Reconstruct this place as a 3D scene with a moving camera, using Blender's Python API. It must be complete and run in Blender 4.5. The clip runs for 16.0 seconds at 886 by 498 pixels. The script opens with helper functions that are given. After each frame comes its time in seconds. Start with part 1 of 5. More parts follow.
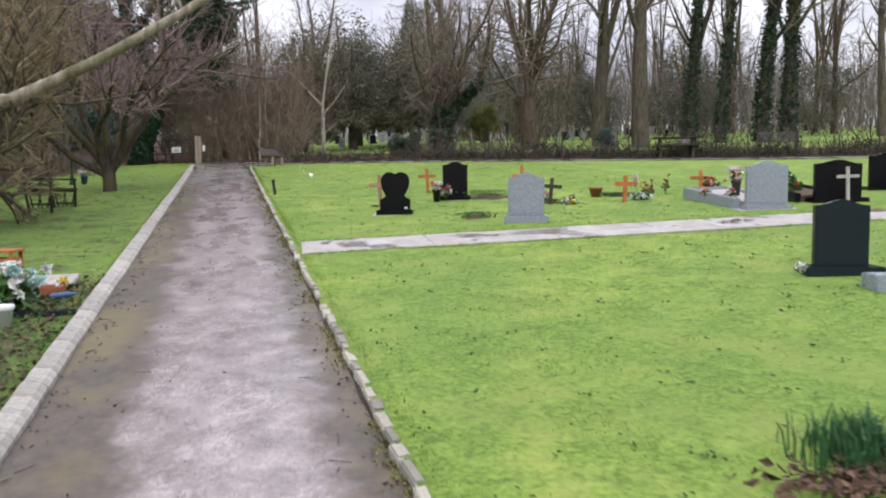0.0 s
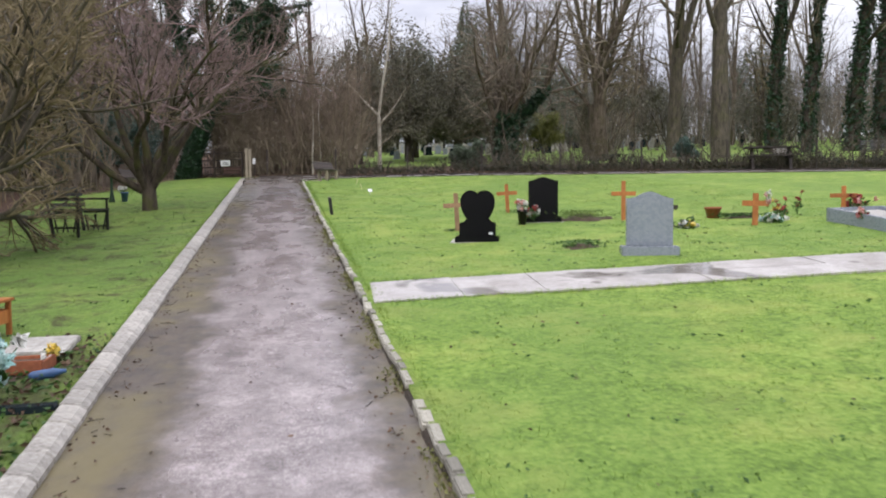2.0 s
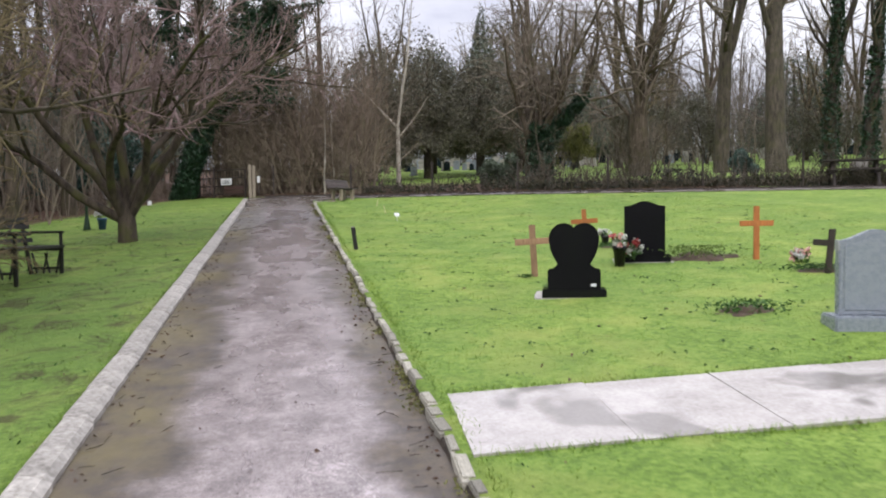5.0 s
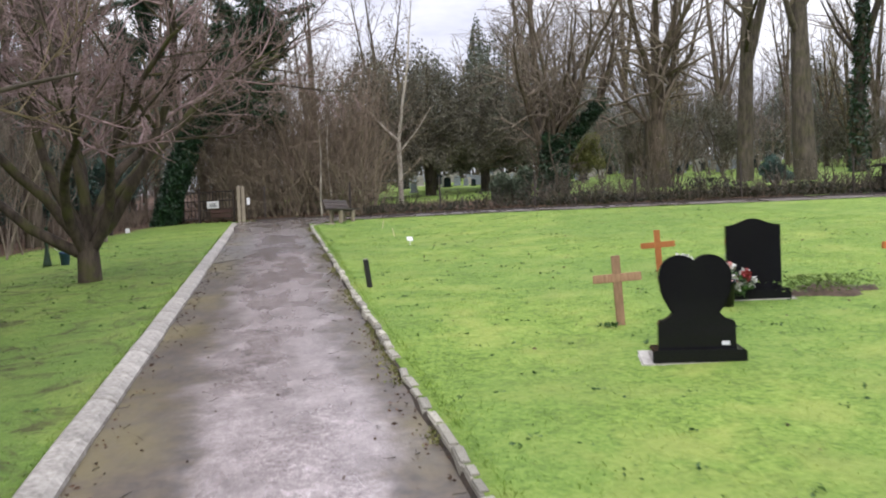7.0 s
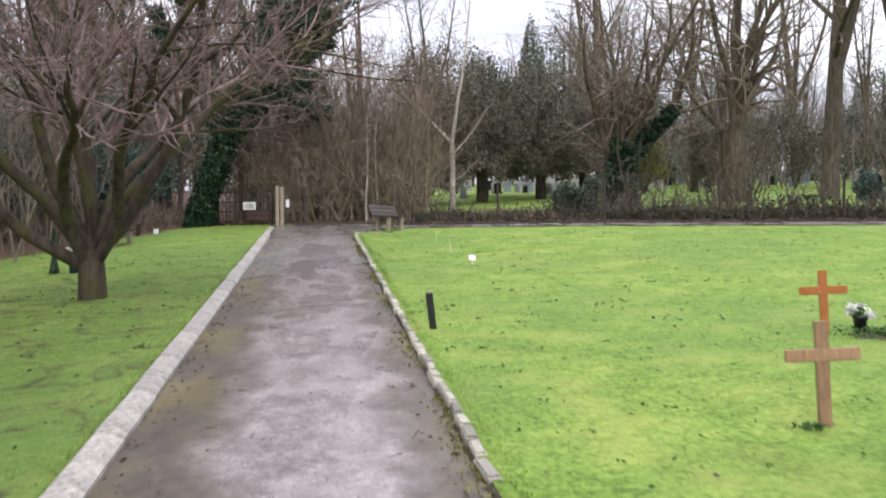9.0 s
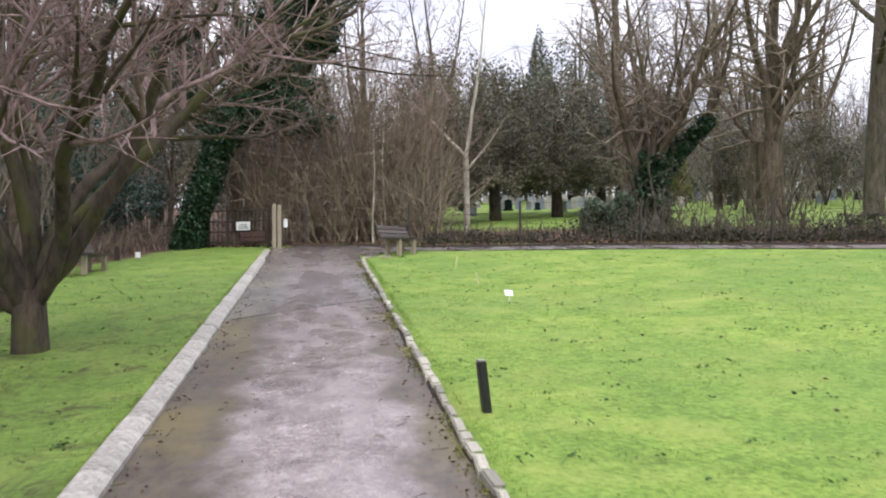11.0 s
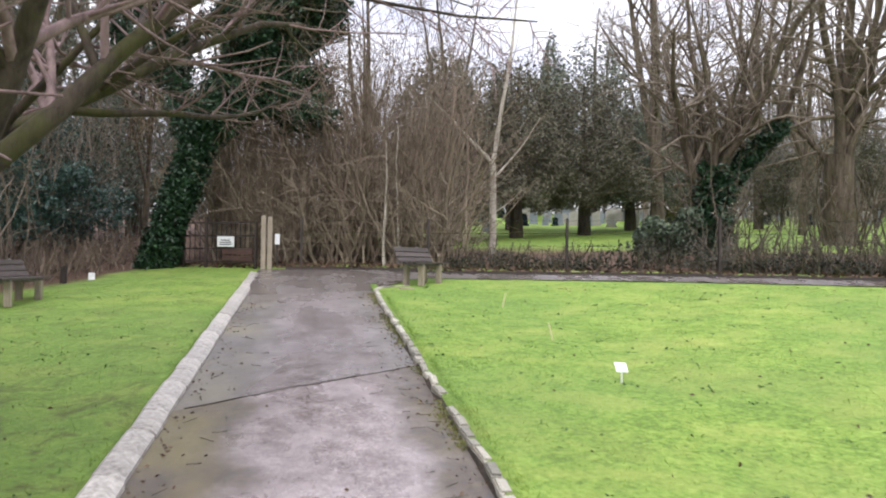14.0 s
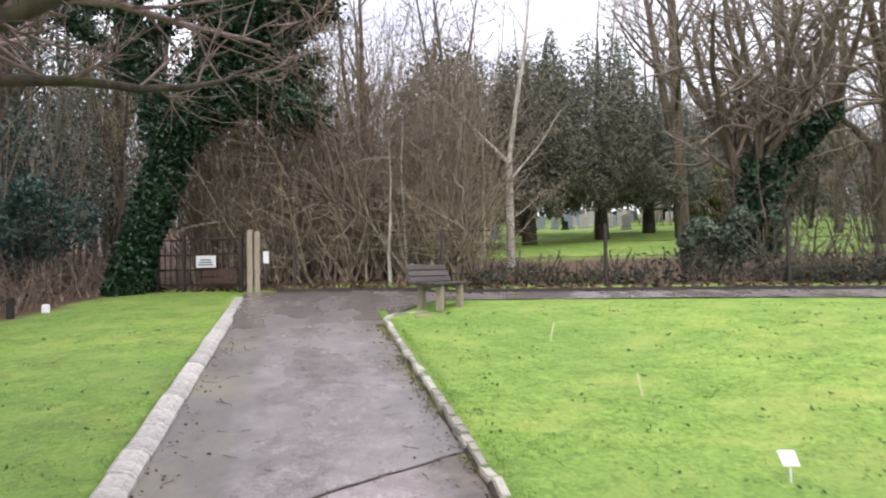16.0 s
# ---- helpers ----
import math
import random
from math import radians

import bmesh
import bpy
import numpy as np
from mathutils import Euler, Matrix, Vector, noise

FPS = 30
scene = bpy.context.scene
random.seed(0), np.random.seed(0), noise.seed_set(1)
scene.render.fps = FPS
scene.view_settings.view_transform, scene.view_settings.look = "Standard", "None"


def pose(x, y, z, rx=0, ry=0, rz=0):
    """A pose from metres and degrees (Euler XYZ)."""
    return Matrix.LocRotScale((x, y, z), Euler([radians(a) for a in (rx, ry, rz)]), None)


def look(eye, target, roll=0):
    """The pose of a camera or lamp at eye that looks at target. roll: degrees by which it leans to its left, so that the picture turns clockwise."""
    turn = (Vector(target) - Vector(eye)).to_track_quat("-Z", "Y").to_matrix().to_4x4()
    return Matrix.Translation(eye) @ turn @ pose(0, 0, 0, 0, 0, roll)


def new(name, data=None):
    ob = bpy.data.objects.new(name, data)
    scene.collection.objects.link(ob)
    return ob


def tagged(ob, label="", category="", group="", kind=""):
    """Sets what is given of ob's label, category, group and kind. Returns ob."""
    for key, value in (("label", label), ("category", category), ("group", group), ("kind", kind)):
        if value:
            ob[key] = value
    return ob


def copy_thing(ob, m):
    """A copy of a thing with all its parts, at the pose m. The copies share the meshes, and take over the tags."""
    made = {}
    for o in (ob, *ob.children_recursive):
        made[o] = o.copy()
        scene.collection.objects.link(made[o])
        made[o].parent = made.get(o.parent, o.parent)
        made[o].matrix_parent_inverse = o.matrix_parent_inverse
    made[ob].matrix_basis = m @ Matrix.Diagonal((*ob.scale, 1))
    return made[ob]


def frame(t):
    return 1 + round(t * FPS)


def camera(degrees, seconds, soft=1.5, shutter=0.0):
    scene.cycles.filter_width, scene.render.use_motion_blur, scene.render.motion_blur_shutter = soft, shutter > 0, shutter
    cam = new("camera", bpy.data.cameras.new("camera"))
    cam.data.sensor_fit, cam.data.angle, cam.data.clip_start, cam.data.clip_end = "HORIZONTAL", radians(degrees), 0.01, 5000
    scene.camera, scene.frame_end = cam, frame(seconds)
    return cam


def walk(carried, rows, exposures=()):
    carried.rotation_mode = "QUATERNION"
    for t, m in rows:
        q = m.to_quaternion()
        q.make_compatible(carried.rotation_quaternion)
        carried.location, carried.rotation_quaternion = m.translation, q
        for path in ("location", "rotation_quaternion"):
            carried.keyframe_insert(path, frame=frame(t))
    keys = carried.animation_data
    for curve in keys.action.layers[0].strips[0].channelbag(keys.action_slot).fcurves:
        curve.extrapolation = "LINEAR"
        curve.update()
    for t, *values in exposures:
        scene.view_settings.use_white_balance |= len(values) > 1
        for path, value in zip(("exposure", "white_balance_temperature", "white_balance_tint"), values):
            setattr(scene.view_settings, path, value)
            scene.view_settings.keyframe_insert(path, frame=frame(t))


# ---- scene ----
cam = camera(58.2, 16.0, soft=2.0, shutter=0.5)
METRES, EYE, TILT, LEAN, TURN = 19.75, 1.6, 0.0, 1.4, -15.2
ROWS = [
    (0.0, 0.0, 0.0, 0.0, 0.08, -4.37, -1.06),
    (0.5, -0.0096, 0.0337, 0.0019, -0.17, -4.08, -0.2),
    (1.0, -0.0171, 0.0652, 0.0039, 2.84, -3.33, -1.68),
    (1.5, -0.026, 0.0955, 0.0055, 3.54, -3.48, -0.8),
    (2.0, -0.0338, 0.1265, 0.0074, 3.56, -3.64, -0.94),
    (2.5, -0.0438, 0.1569, 0.0094, 3.65, -3.38, -0.32),
    (3.0, -0.0517, 0.1886, 0.0123, 3.78, -1.93, -0.9),
    (3.5, -0.061, 0.2162, 0.0136, 4.06, -0.49, -0.52),
    (4.0, -0.0691, 0.2463, 0.0154, 4.17, -1.39, -0.13),
    (6.5, -0.1094, 0.4031, 0.0222, 3.75, -2.8, -1.42),
    (7.0, -0.1205, 0.4336, 0.0245, 3.47, -1.38, 0.84),
    (7.5, -0.1286, 0.4644, 0.027, 4.79, -2.0, -1.36),
    (8.0, -0.1369, 0.4941, 0.0297, 4.82, -3.34, 0.11),
    (8.5, -0.1425, 0.5198, 0.0328, 5.99, -2.99, -1.84),
    (9.0, -0.1513, 0.5483, 0.0356, 6.31, -1.14, -1.2),
    (9.5, -0.1592, 0.576, 0.038, 6.25, -0.18, -1.02),
    (12.0, -0.2033, 0.7233, 0.0489, 6.35, 0.19, -1.25),
    (12.5, -0.2133, 0.7547, 0.0515, 5.24, 0.51, -0.43),
    (13.0, -0.2213, 0.7831, 0.0539, 5.12, 0.31, -1.57),
    (13.5, -0.2323, 0.8125, 0.0568, 5.16, -1.79, -0.21),
    (14.0, -0.2407, 0.8432, 0.0587, 5.77, 0.81, -2.29),
    (14.5, -0.2515, 0.8731, 0.0609, 5.04, 0.04, -0.55),
    (15.0, -0.2582, 0.9054, 0.0641, 4.71, 1.14, -1.57),
    (15.5, -0.266, 0.9318, 0.0657, 4.35, 0.81, 0.11),
    (16.0, -0.2723, 0.9588, 0.0683, 5.4, 1.19, -0.63),
]
walk(cam, [(t, pose(0, 0, EYE, TILT, LEAN, TURN) @ pose(METRES * x, METRES * y, METRES * z, 90 + pitch, roll, yaw)) for t, x, y, z, yaw, pitch, roll in ROWS],
     exposures=[(0.0, 0.45, 6500, 12), (4.0, 0.42, 6500, 12), (7.0, 0.56, 6500, 12), (9.5, 0.77, 6500, 12), (12.0, 0.82, 6500, 12), (16.0, 1.0, 6500, 12)])

# ---- ground ----
GX, GY, GC = 0.0455, 0.0827, -0.12


def G(x, y):
    """Height of the hillside: an even slope that levels out far off."""
    u = GX * x + GY * y
    hi, lo = 5.6, -1.5
    if u > hi:
        u = hi + 3.0 * math.tanh((u - hi) / 3.0)
    elif u < lo:
        u = lo + 2.0 * math.tanh((u - lo) / 2.0)
    return u + GC - dip(x, y)


def ease(v, a, b):
    t = min(max((v - a) / (b - a), 0.0), 1.0)
    return t * t * (3 - 2 * t)


def dip(x, y):
    """The lawn with the graves lies a little under the even slope."""
    return 0.05 * ease(x, 0.85, 2.6) * ease(y, 11.2, 14.5) + 0.011 * min(max(x - 6.0, 0.0), 13.0) * ease(y, 12.0, 20.0)


def fence_y(x):
    return 33.8 - 0.46 * x


# ---- world, sun ----
world = bpy.data.worlds.new("overcast_sky")
scene.world = world
world.use_nodes = True
wn, wl = world.node_tree.nodes, world.node_tree.links
wn.clear()
w_out = wn.new("ShaderNodeOutputWorld")
w_bg = wn.new("ShaderNodeBackground")
w_sky = wn.new("ShaderNodeTexSky")
w_sky.sky_type = 'NISHITA'
w_sky.sun_disc = False
w_sky.sun_elevation = radians(38)
w_sky.sun_rotation = radians(200)
w_tc = wn.new("ShaderNodeTexCoord")
w_sep = wn.new("ShaderNodeSeparateXYZ")
wl.new(w_tc.outputs["Generated"], w_sep.inputs[0])
w_map = wn.new("ShaderNodeMapping")
w_map.inputs["Scale"].default_value = (1.0, 1.0, 2.6)
wl.new(w_tc.outputs["Generated"], w_map.inputs[0])
w_noise = wn.new("ShaderNodeTexNoise")
w_noise.inputs["Scale"].default_value = 3.2
w_noise.inputs["Detail"].default_value = 7
w_noise.inputs["Roughness"].default_value = 0.55
wl.new(w_map.outputs[0], w_noise.inputs["Vector"])
w_ramp = wn.new("ShaderNodeValToRGB")
w_ramp.color_ramp.elements[0].position = 0.36
w_ramp.color_ramp.elements[0].color = (5.2, 5.3, 6.4, 1)
w_ramp.color_ramp.elements[1].position = 0.62
w_ramp.color_ramp.elements[1].color = (9.6, 9.6, 10.3, 1)
wl.new(w_noise.outputs["Fac"], w_ramp.inputs[0])
w_el = wn.new("ShaderNodeMapRange")
w_el.inputs["From Min"].default_value = 0.0
w_el.inputs["From Max"].default_value = 1.0
w_el.inputs["To Min"].default_value = 0.5
w_el.inputs["To Max"].default_value = 2.45
wl.new(w_sep.outputs["Z"], w_el.inputs["Value"])
w_mul = wn.new("ShaderNodeMix")
w_mul.data_type, w_mul.blend_type = 'RGBA', 'MULTIPLY'
w_mul.inputs["Factor"].default_value = 1.0
wl.new(w_ramp.outputs["Color"], w_mul.inputs["A"])
wl.new(w_el.outputs[0], w_mul.inputs["B"])
w_mix = wn.new("ShaderNodeMix")
w_mix.data_type = 'RGBA'
w_mix.inputs["Factor"].default_value = 0.88
wl.new(w_sky.outputs[0], w_mix.inputs["A"])
wl.new(w_mul.outputs["Result"], w_mix.inputs["B"])
wl.new(w_mix.outputs["Result"], w_bg.inputs["Color"])
w_bg.inputs["Strength"].default_value = 0.1
wl.new(w_bg.outputs[0], w_out.inputs[0])

sun_data = bpy.data.lights.new("sun", 'SUN')
sun_data.energy, sun_data.angle, sun_data.color = 0.9, radians(25), (1.0, 0.96, 0.9)
sun = new("sun", sun_data)
sun.matrix_world = look((-6, -14, 22), (0, 10, 0))


# ---- materials ----
def mat(name):
    m = bpy.data.materials.new(name)
    m.use_nodes = True
    nt = m.node_tree
    return m, nt, nt.nodes["Principled BSDF"]


def obj_coord(nt, scale=(1, 1, 1), world_space=True):
    """World position (or object position), scaled."""
    mp = nt.nodes.new("ShaderNodeMapping")
    mp.inputs["Scale"].default_value = scale
    if world_space:
        g = nt.nodes.new("ShaderNodeNewGeometry")
        nt.links.new(g.outputs["Position"], mp.inputs[0])
    else:
        g = nt.nodes.new("ShaderNodeTexCoord")
        nt.links.new(g.outputs["Object"], mp.inputs[0])
    return mp.outputs[0]


def noise_node(nt, vec, scale, detail=4, rough=0.55, distort=0.0):
    n = nt.nodes.new("ShaderNodeTexNoise")
    n.inputs["Scale"].default_value = scale
    n.inputs["Detail"].default_value = detail
    n.inputs["Roughness"].default_value = rough
    n.inputs["Distortion"].default_value = distort
    nt.links.new(vec, n.inputs["Vector"])
    return n.outputs["Fac"]


def ramp(nt, fac, stops):
    r = nt.nodes.new("ShaderNodeValToRGB")
    els = r.color_ramp.elements
    while len(els) < len(stops):
        els.new(0.5)
    for e, (p, c) in zip(els, stops):
        e.position = p
        e.color = (*c, 1) if len(c) == 3 else c
    nt.links.new(fac, r.inputs[0])
    return r.outputs["Color"]


def mix(nt, fac, a, b, blend='MIX'):
    m = nt.nodes.new("ShaderNodeMix")
    m.data_type, m.blend_type = 'RGBA', blend
    for sock, v in ((m.inputs["Factor"], fac), (m.inputs["A"], a), (m.inputs["B"], b)):
        if isinstance(v, (int, float)):
            sock.default_value = v
        elif isinstance(v, tuple):
            sock.default_value = (*v, 1)
        else:
            nt.links.new(v, sock)
    return m.outputs["Result"]


def calc(nt, op, a, b=0.0, c=0.0):
    m = nt.nodes.new("ShaderNodeMath")
    m.operation = op
    for sock, v in zip(m.inputs, (a, b, c)):
        if isinstance(v, (int, float)):
            sock.default_value = v
        else:
            nt.links.new(v, sock)
    return m.outputs[0]


def remap(nt, v, a, b, c=0.0, d=1.0):
    m = nt.nodes.new("ShaderNodeMapRange")
    m.interpolation_type = 'SMOOTHSTEP'
    for k, val in zip(("From Min", "From Max", "To Min", "To Max"), (a, b, c, d)):
        m.inputs[k].default_value = val
    nt.links.new(v, m.inputs["Value"])
    return m.outputs[0]


def bump(nt, bsdf, height, strength, dist=0.01):
    b = nt.nodes.new("ShaderNodeBump")
    b.inputs["Strength"].default_value = strength
    b.inputs["Distance"].default_value = dist
    nt.links.new(height, b.inputs["Height"])
    nt.links.new(b.outputs[0], bsdf.inputs["Normal"])


def simple(name, dark, light, scale, rough=0.8, metal=0.0, bumps=0.3, big=0.7, vary=0.15, spec=0.5, stretch=(1, 1, 1)):
    """Two-scale mottled surface in an object's own coordinates, with a slight change from object to object."""
    m, nt, b = mat(name)
    v = obj_coord(nt, stretch, world_space=False)
    fine = noise_node(nt, v, scale, 6, 0.6)
    coarse = noise_node(nt, v, scale * 0.12, 3)
    f = calc(nt, 'ADD', calc(nt, 'MULTIPLY', fine, 1 - big * 0.5), calc(nt, 'MULTIPLY', coarse, big * 0.5))
    col = ramp(nt, f, [(0.3, dark), (0.68, light)])
    if vary:
        info = nt.nodes.new("ShaderNodeObjectInfo")
        k = remap(nt, info.outputs["Random"], 0, 1, 1 - vary, 1 + vary)
        comb = nt.nodes.new("ShaderNodeCombineColor")
        for i in range(3):
            nt.links.new(k, comb.inputs[i])
        col = mix(nt, 1.0, col, comb.outputs[0], 'MULTIPLY')
    nt.links.new(col, b.inputs["Base Color"])
    nt.links.new(remap(nt, coarse, 0.3, 0.7, max(rough - 0.1, 0.02), min(rough + 0.08, 1)), b.inputs["Roughness"])
    b.inputs["Metallic"].default_value = metal
    b.inputs["Specular IOR Level"].default_value = spec
    if bumps:
        bump(nt, b, fine, bumps, 0.01)
    return m


def grass_colour(nt, pos):
    """Lawn colour: tufts, moss and worn yellow patches; tree shade and mud darken the left side."""
    n_big = noise_node(nt, pos, 0.33, 3)
    n_mid = noise_node(nt, pos, 1.5, 5, 0.65)
    n_fine = noise_node(nt, pos, 24, 5, 0.7)
    n_tuft = noise_node(nt, pos, 8.0, 6, 0.75, 0.8)
    f = calc(nt, 'ADD', calc(nt, 'MULTIPLY', n_fine, 0.42), calc(nt, 'ADD', calc(nt, 'MULTIPLY', n_tuft, 0.38), calc(nt, 'MULTIPLY', n_mid, 0.2)))
    grass = ramp(nt, f, [(0.4, GRASS_DARK), (0.5, GRASS_MID), (0.6, GRASS_LIGHT)])
    yellow = mix(nt, remap(nt, n_mid, 0.48, 0.68, 0, 0.5), grass, GRASS_YELLOW)
    patchy = noise_node(nt, pos, 0.75, 5, 0.7, 0.6)
    yellow = mix(nt, remap(nt, patchy, 0.5, 0.68, 0, 0.35), yellow, GRASS_OLIVE)
    green = mix(nt, remap(nt, n_big, 0.36, 0.64, 0.4, 0), yellow, GRASS_COOL)
    bare = remap(nt, noise_node(nt, pos, 3.4, 7, 0.8, 1.5), 0.62, 0.7, 0, 0.7)
    out = mix(nt, bare, green, (0.06, 0.06, 0.022))
    sp = nt.nodes.new("ShaderNodeSeparateXYZ")
    nt.links.new(pos, sp.inputs[0])
    shady = remap(nt, sp.outputs[0], -1.6, -1.2, 1, 0)
    # Mask of the left lawn, for both its painted tree shade and its mud.
    worn = calc(nt, 'MULTIPLY', shady, remap(nt, sp.outputs[1], 22.0, 26.0, 1, 0.4))
    mud = calc(nt, 'MULTIPLY', worn, remap(nt, noise_node(nt, pos, 1.9, 7, 0.8, 1.0), 0.48, 0.62, 0, 0.8))
    plots = calc(nt, 'MULTIPLY', calc(nt, 'MULTIPLY', shady, remap(nt, sp.outputs[0], -3.4, -2.6)), remap(nt, sp.outputs[1], 8.8, 10.2, 1, 0))
    mud = calc(nt, 'MAXIMUM', mud, calc(nt, 'MULTIPLY', plots, remap(nt, noise_node(nt, pos, 3.1, 6, 0.75), 0.36, 0.56, 0.1, 0.85)))
    # Tree shade over mossy grass, put into the colour as a darker green.
    out = mix(nt, calc(nt, 'MULTIPLY', worn, 0.45), out, (0.085, 0.145, 0.034))
    return mix(nt, mud, out, (0.05, 0.045, 0.02)), f


def grass_material():
    m, nt, b = mat("grass_blade")
    col, f = grass_colour(nt, obj_coord(nt))
    g = nt.nodes.new("ShaderNodeNewGeometry")
    col = mix(nt, 1.0, col, ramp(nt, g.outputs["Random Per Island"], [(0.0, (0.9, 0.92, 0.86)), (1.0, (1.3, 1.28, 1.28))]), 'MULTIPLY')
    nt.links.new(col, b.inputs["Base Color"])
    b.inputs["Roughness"].default_value = 0.55
    b.inputs["Specular IOR Level"].default_value = 0.2
    return m


def ground_material():
    m, nt, b = mat("lawn_and_litter")
    pos = obj_coord(nt)
    sep = nt.nodes.new("ShaderNodeSeparateXYZ")
    nt.links.new(pos, sep.inputs[0])
    x, y = sep.outputs[0], sep.outputs[1]
    green, f = grass_colour(nt, pos)
    # leaf litter under the trees past the fence line and on the far side of the left lawn
    wob = calc(nt, 'MULTIPLY', calc(nt, 'SUBTRACT', noise_node(nt, pos, 0.8, 4), 0.5), 2.2)
    s = calc(nt, 'ADD', calc(nt, 'SUBTRACT', y, calc(nt, 'MULTIPLY_ADD', x, -0.46, 34.6)), calc(nt, 'MULTIPLY', wob, 0.6))
    past = remap(nt, s, 0.0, 0.5)
    near = remap(nt, calc(nt, 'ADD', s, calc(nt, 'MULTIPLY', wob, 1.5)), 5.0, 8.0, 1, 0)
    far_l = remap(nt, x, -2.0, 2.5, 1, 0)
    strip = calc(nt, 'MULTIPLY', past, calc(nt, 'MAXIMUM', near, far_l))
    edge = calc(nt, 'MULTIPLY_ADD', calc(nt, 'MAXIMUM', calc(nt, 'SUBTRACT', y, 27.0), 0.0), 0.3, -6.3)
    left = remap(nt, calc(nt, 'SUBTRACT', calc(nt, 'ADD', x, calc(nt, 'MULTIPLY', wob, 0.5)), edge), -0.35, 0.15, 1, 0)
    left = calc(nt, 'MULTIPLY', left, remap(nt, y, 15.0, 20.0))
    litter_f = calc(nt, 'MAXIMUM', strip, left)
    litter = ramp(nt, noise_node(nt, pos, 16, 6, 0.75), [(0.3, (0.03, 0.02, 0.014)), (0.5, (0.085, 0.05, 0.032)), (0.7, (0.17, 0.105, 0.07))])
    nt.links.new(mix(nt, litter_f, green, litter), b.inputs["Base Color"])
    b.inputs["Roughness"].default_value = 0.85
    b.inputs["Specular IOR Level"].default_value = 0.25
    bump(nt, b, f, 0.9, 0.04)
    return m


def path_material(name="wet_tarmac", margins=1.0):
    """Old wet tarmac: pale worn middle with some sky sheen in its colour, mossy brown margins, a painted shadow line by
    the edging, fine chippings, damp sheen in patches.
    """
    m, nt, b = mat(name)
    pos = obj_coord(nt)
    sep = nt.nodes.new("ShaderNodeSeparateXYZ")
    nt.links.new(pos, sep.inputs[0])
    x = sep.outputs[0]
    chips = noise_node(nt, pos, 75, 4, 0.8)
    grit = noise_node(nt, pos, 24, 5, 0.75)
    mid = noise_node(nt, pos, 4, 6, 0.65)
    patch = noise_node(nt, obj_coord(nt, (1.0, 0.6, 1.0)), 1.3, 7, 0.7, 0.5)
    f = calc(nt, 'ADD', calc(nt, 'MULTIPLY', chips, 0.4), calc(nt, 'ADD', calc(nt, 'MULTIPLY', grit, 0.3), calc(nt, 'MULTIPLY', mid, 0.3)))
    col = ramp(nt, f, [(0.4, PATH_DARK), (0.5, PATH_MID), (0.6, PATH_LIGHT)])
    off = calc(nt, 'ABSOLUTE', calc(nt, 'ADD', x, 0.06))
    side = remap(nt, calc(nt, 'ADD', off, calc(nt, 'MULTIPLY', calc(nt, 'SUBTRACT', noise_node(nt, pos, 1.6, 4, 0.6), 0.5), 0.9)), 0.36, 0.72)
    brown = ramp(nt, noise_node(nt, pos, 9, 5, 0.7), [(0.36, (0.02, 0.014, 0.008)), (0.64, (0.085, 0.06, 0.03))])
    col = mix(nt, calc(nt, 'MULTIPLY', side, 0.95 * margins), col, brown)
    moss = calc(nt, 'MULTIPLY', remap(nt, noise_node(nt, pos, 0.9, 5, 0.65), 0.42, 0.62), remap(nt, off, 0.5, 0.92))
    col = mix(nt, calc(nt, 'MULTIPLY', moss, 0.9 * margins), col, (0.125, 0.1, 0.03))
    # Soil and the recess's shadow beside the edging stones, darkened in the colour.
    gap_shadow = remap(nt, calc(nt, 'ADD', x, calc(nt, 'MULTIPLY', noise_node(nt, pos, 6, 4, 0.7), 0.16)), 0.86, 0.92)
    col = mix(nt, calc(nt, 'MULTIPLY', gap_shadow, 0.85 * margins), col, (0.022, 0.017, 0.011))
    specks = remap(nt, noise_node(nt, pos, 34, 4, 0.8), 0.66, 0.72, 0, 0.7)
    col = mix(nt, specks, col, (0.03, 0.022, 0.018))
    stain = remap(nt, patch, 0.36, 0.8, 0, 0.4)
    col = mix(nt, stain, col, (0.05, 0.04, 0.034))
    leafy = calc(nt, 'MULTIPLY', remap(nt, sep.outputs[1], 27.0, 31.0), remap(nt, noise_node(nt, pos, 1.1, 3, 0.5), 0.3, 0.75, 0.05, 0.4))
    col = mix(nt, leafy, col, (0.11, 0.074, 0.042))
    if margins < 1:
        col = mix(nt, 0.55, col, brown)
    # Greyer and smoother past the joint across the path.
    past_joint = remap(nt, calc(nt, 'SUBTRACT', sep.outputs[1], calc(nt, 'MULTIPLY_ADD', x, 0.552, 24.22)), -0.02, 0.02)
    col = mix(nt, calc(nt, 'MULTIPLY', past_joint, 0.35), col, (0.19, 0.185, 0.185))
    nt.links.new(col, b.inputs["Base Color"])
    r = calc(nt, 'ADD', remap(nt, noise_node(nt, obj_coord(nt, (1.2, 0.5, 1)), 1.6, 5, 0.6), 0.32, 0.66, 0.13, 0.4), calc(nt, 'MULTIPLY_ADD', past_joint, -0.06, calc(nt, 'MULTIPLY', side, 0.3 * margins)))
    nt.links.new(r, b.inputs["Roughness"])
    b.inputs["Specular IOR Level"].default_value = 0.95
    bump(nt, b, f, 0.5, 0.008)
    return m


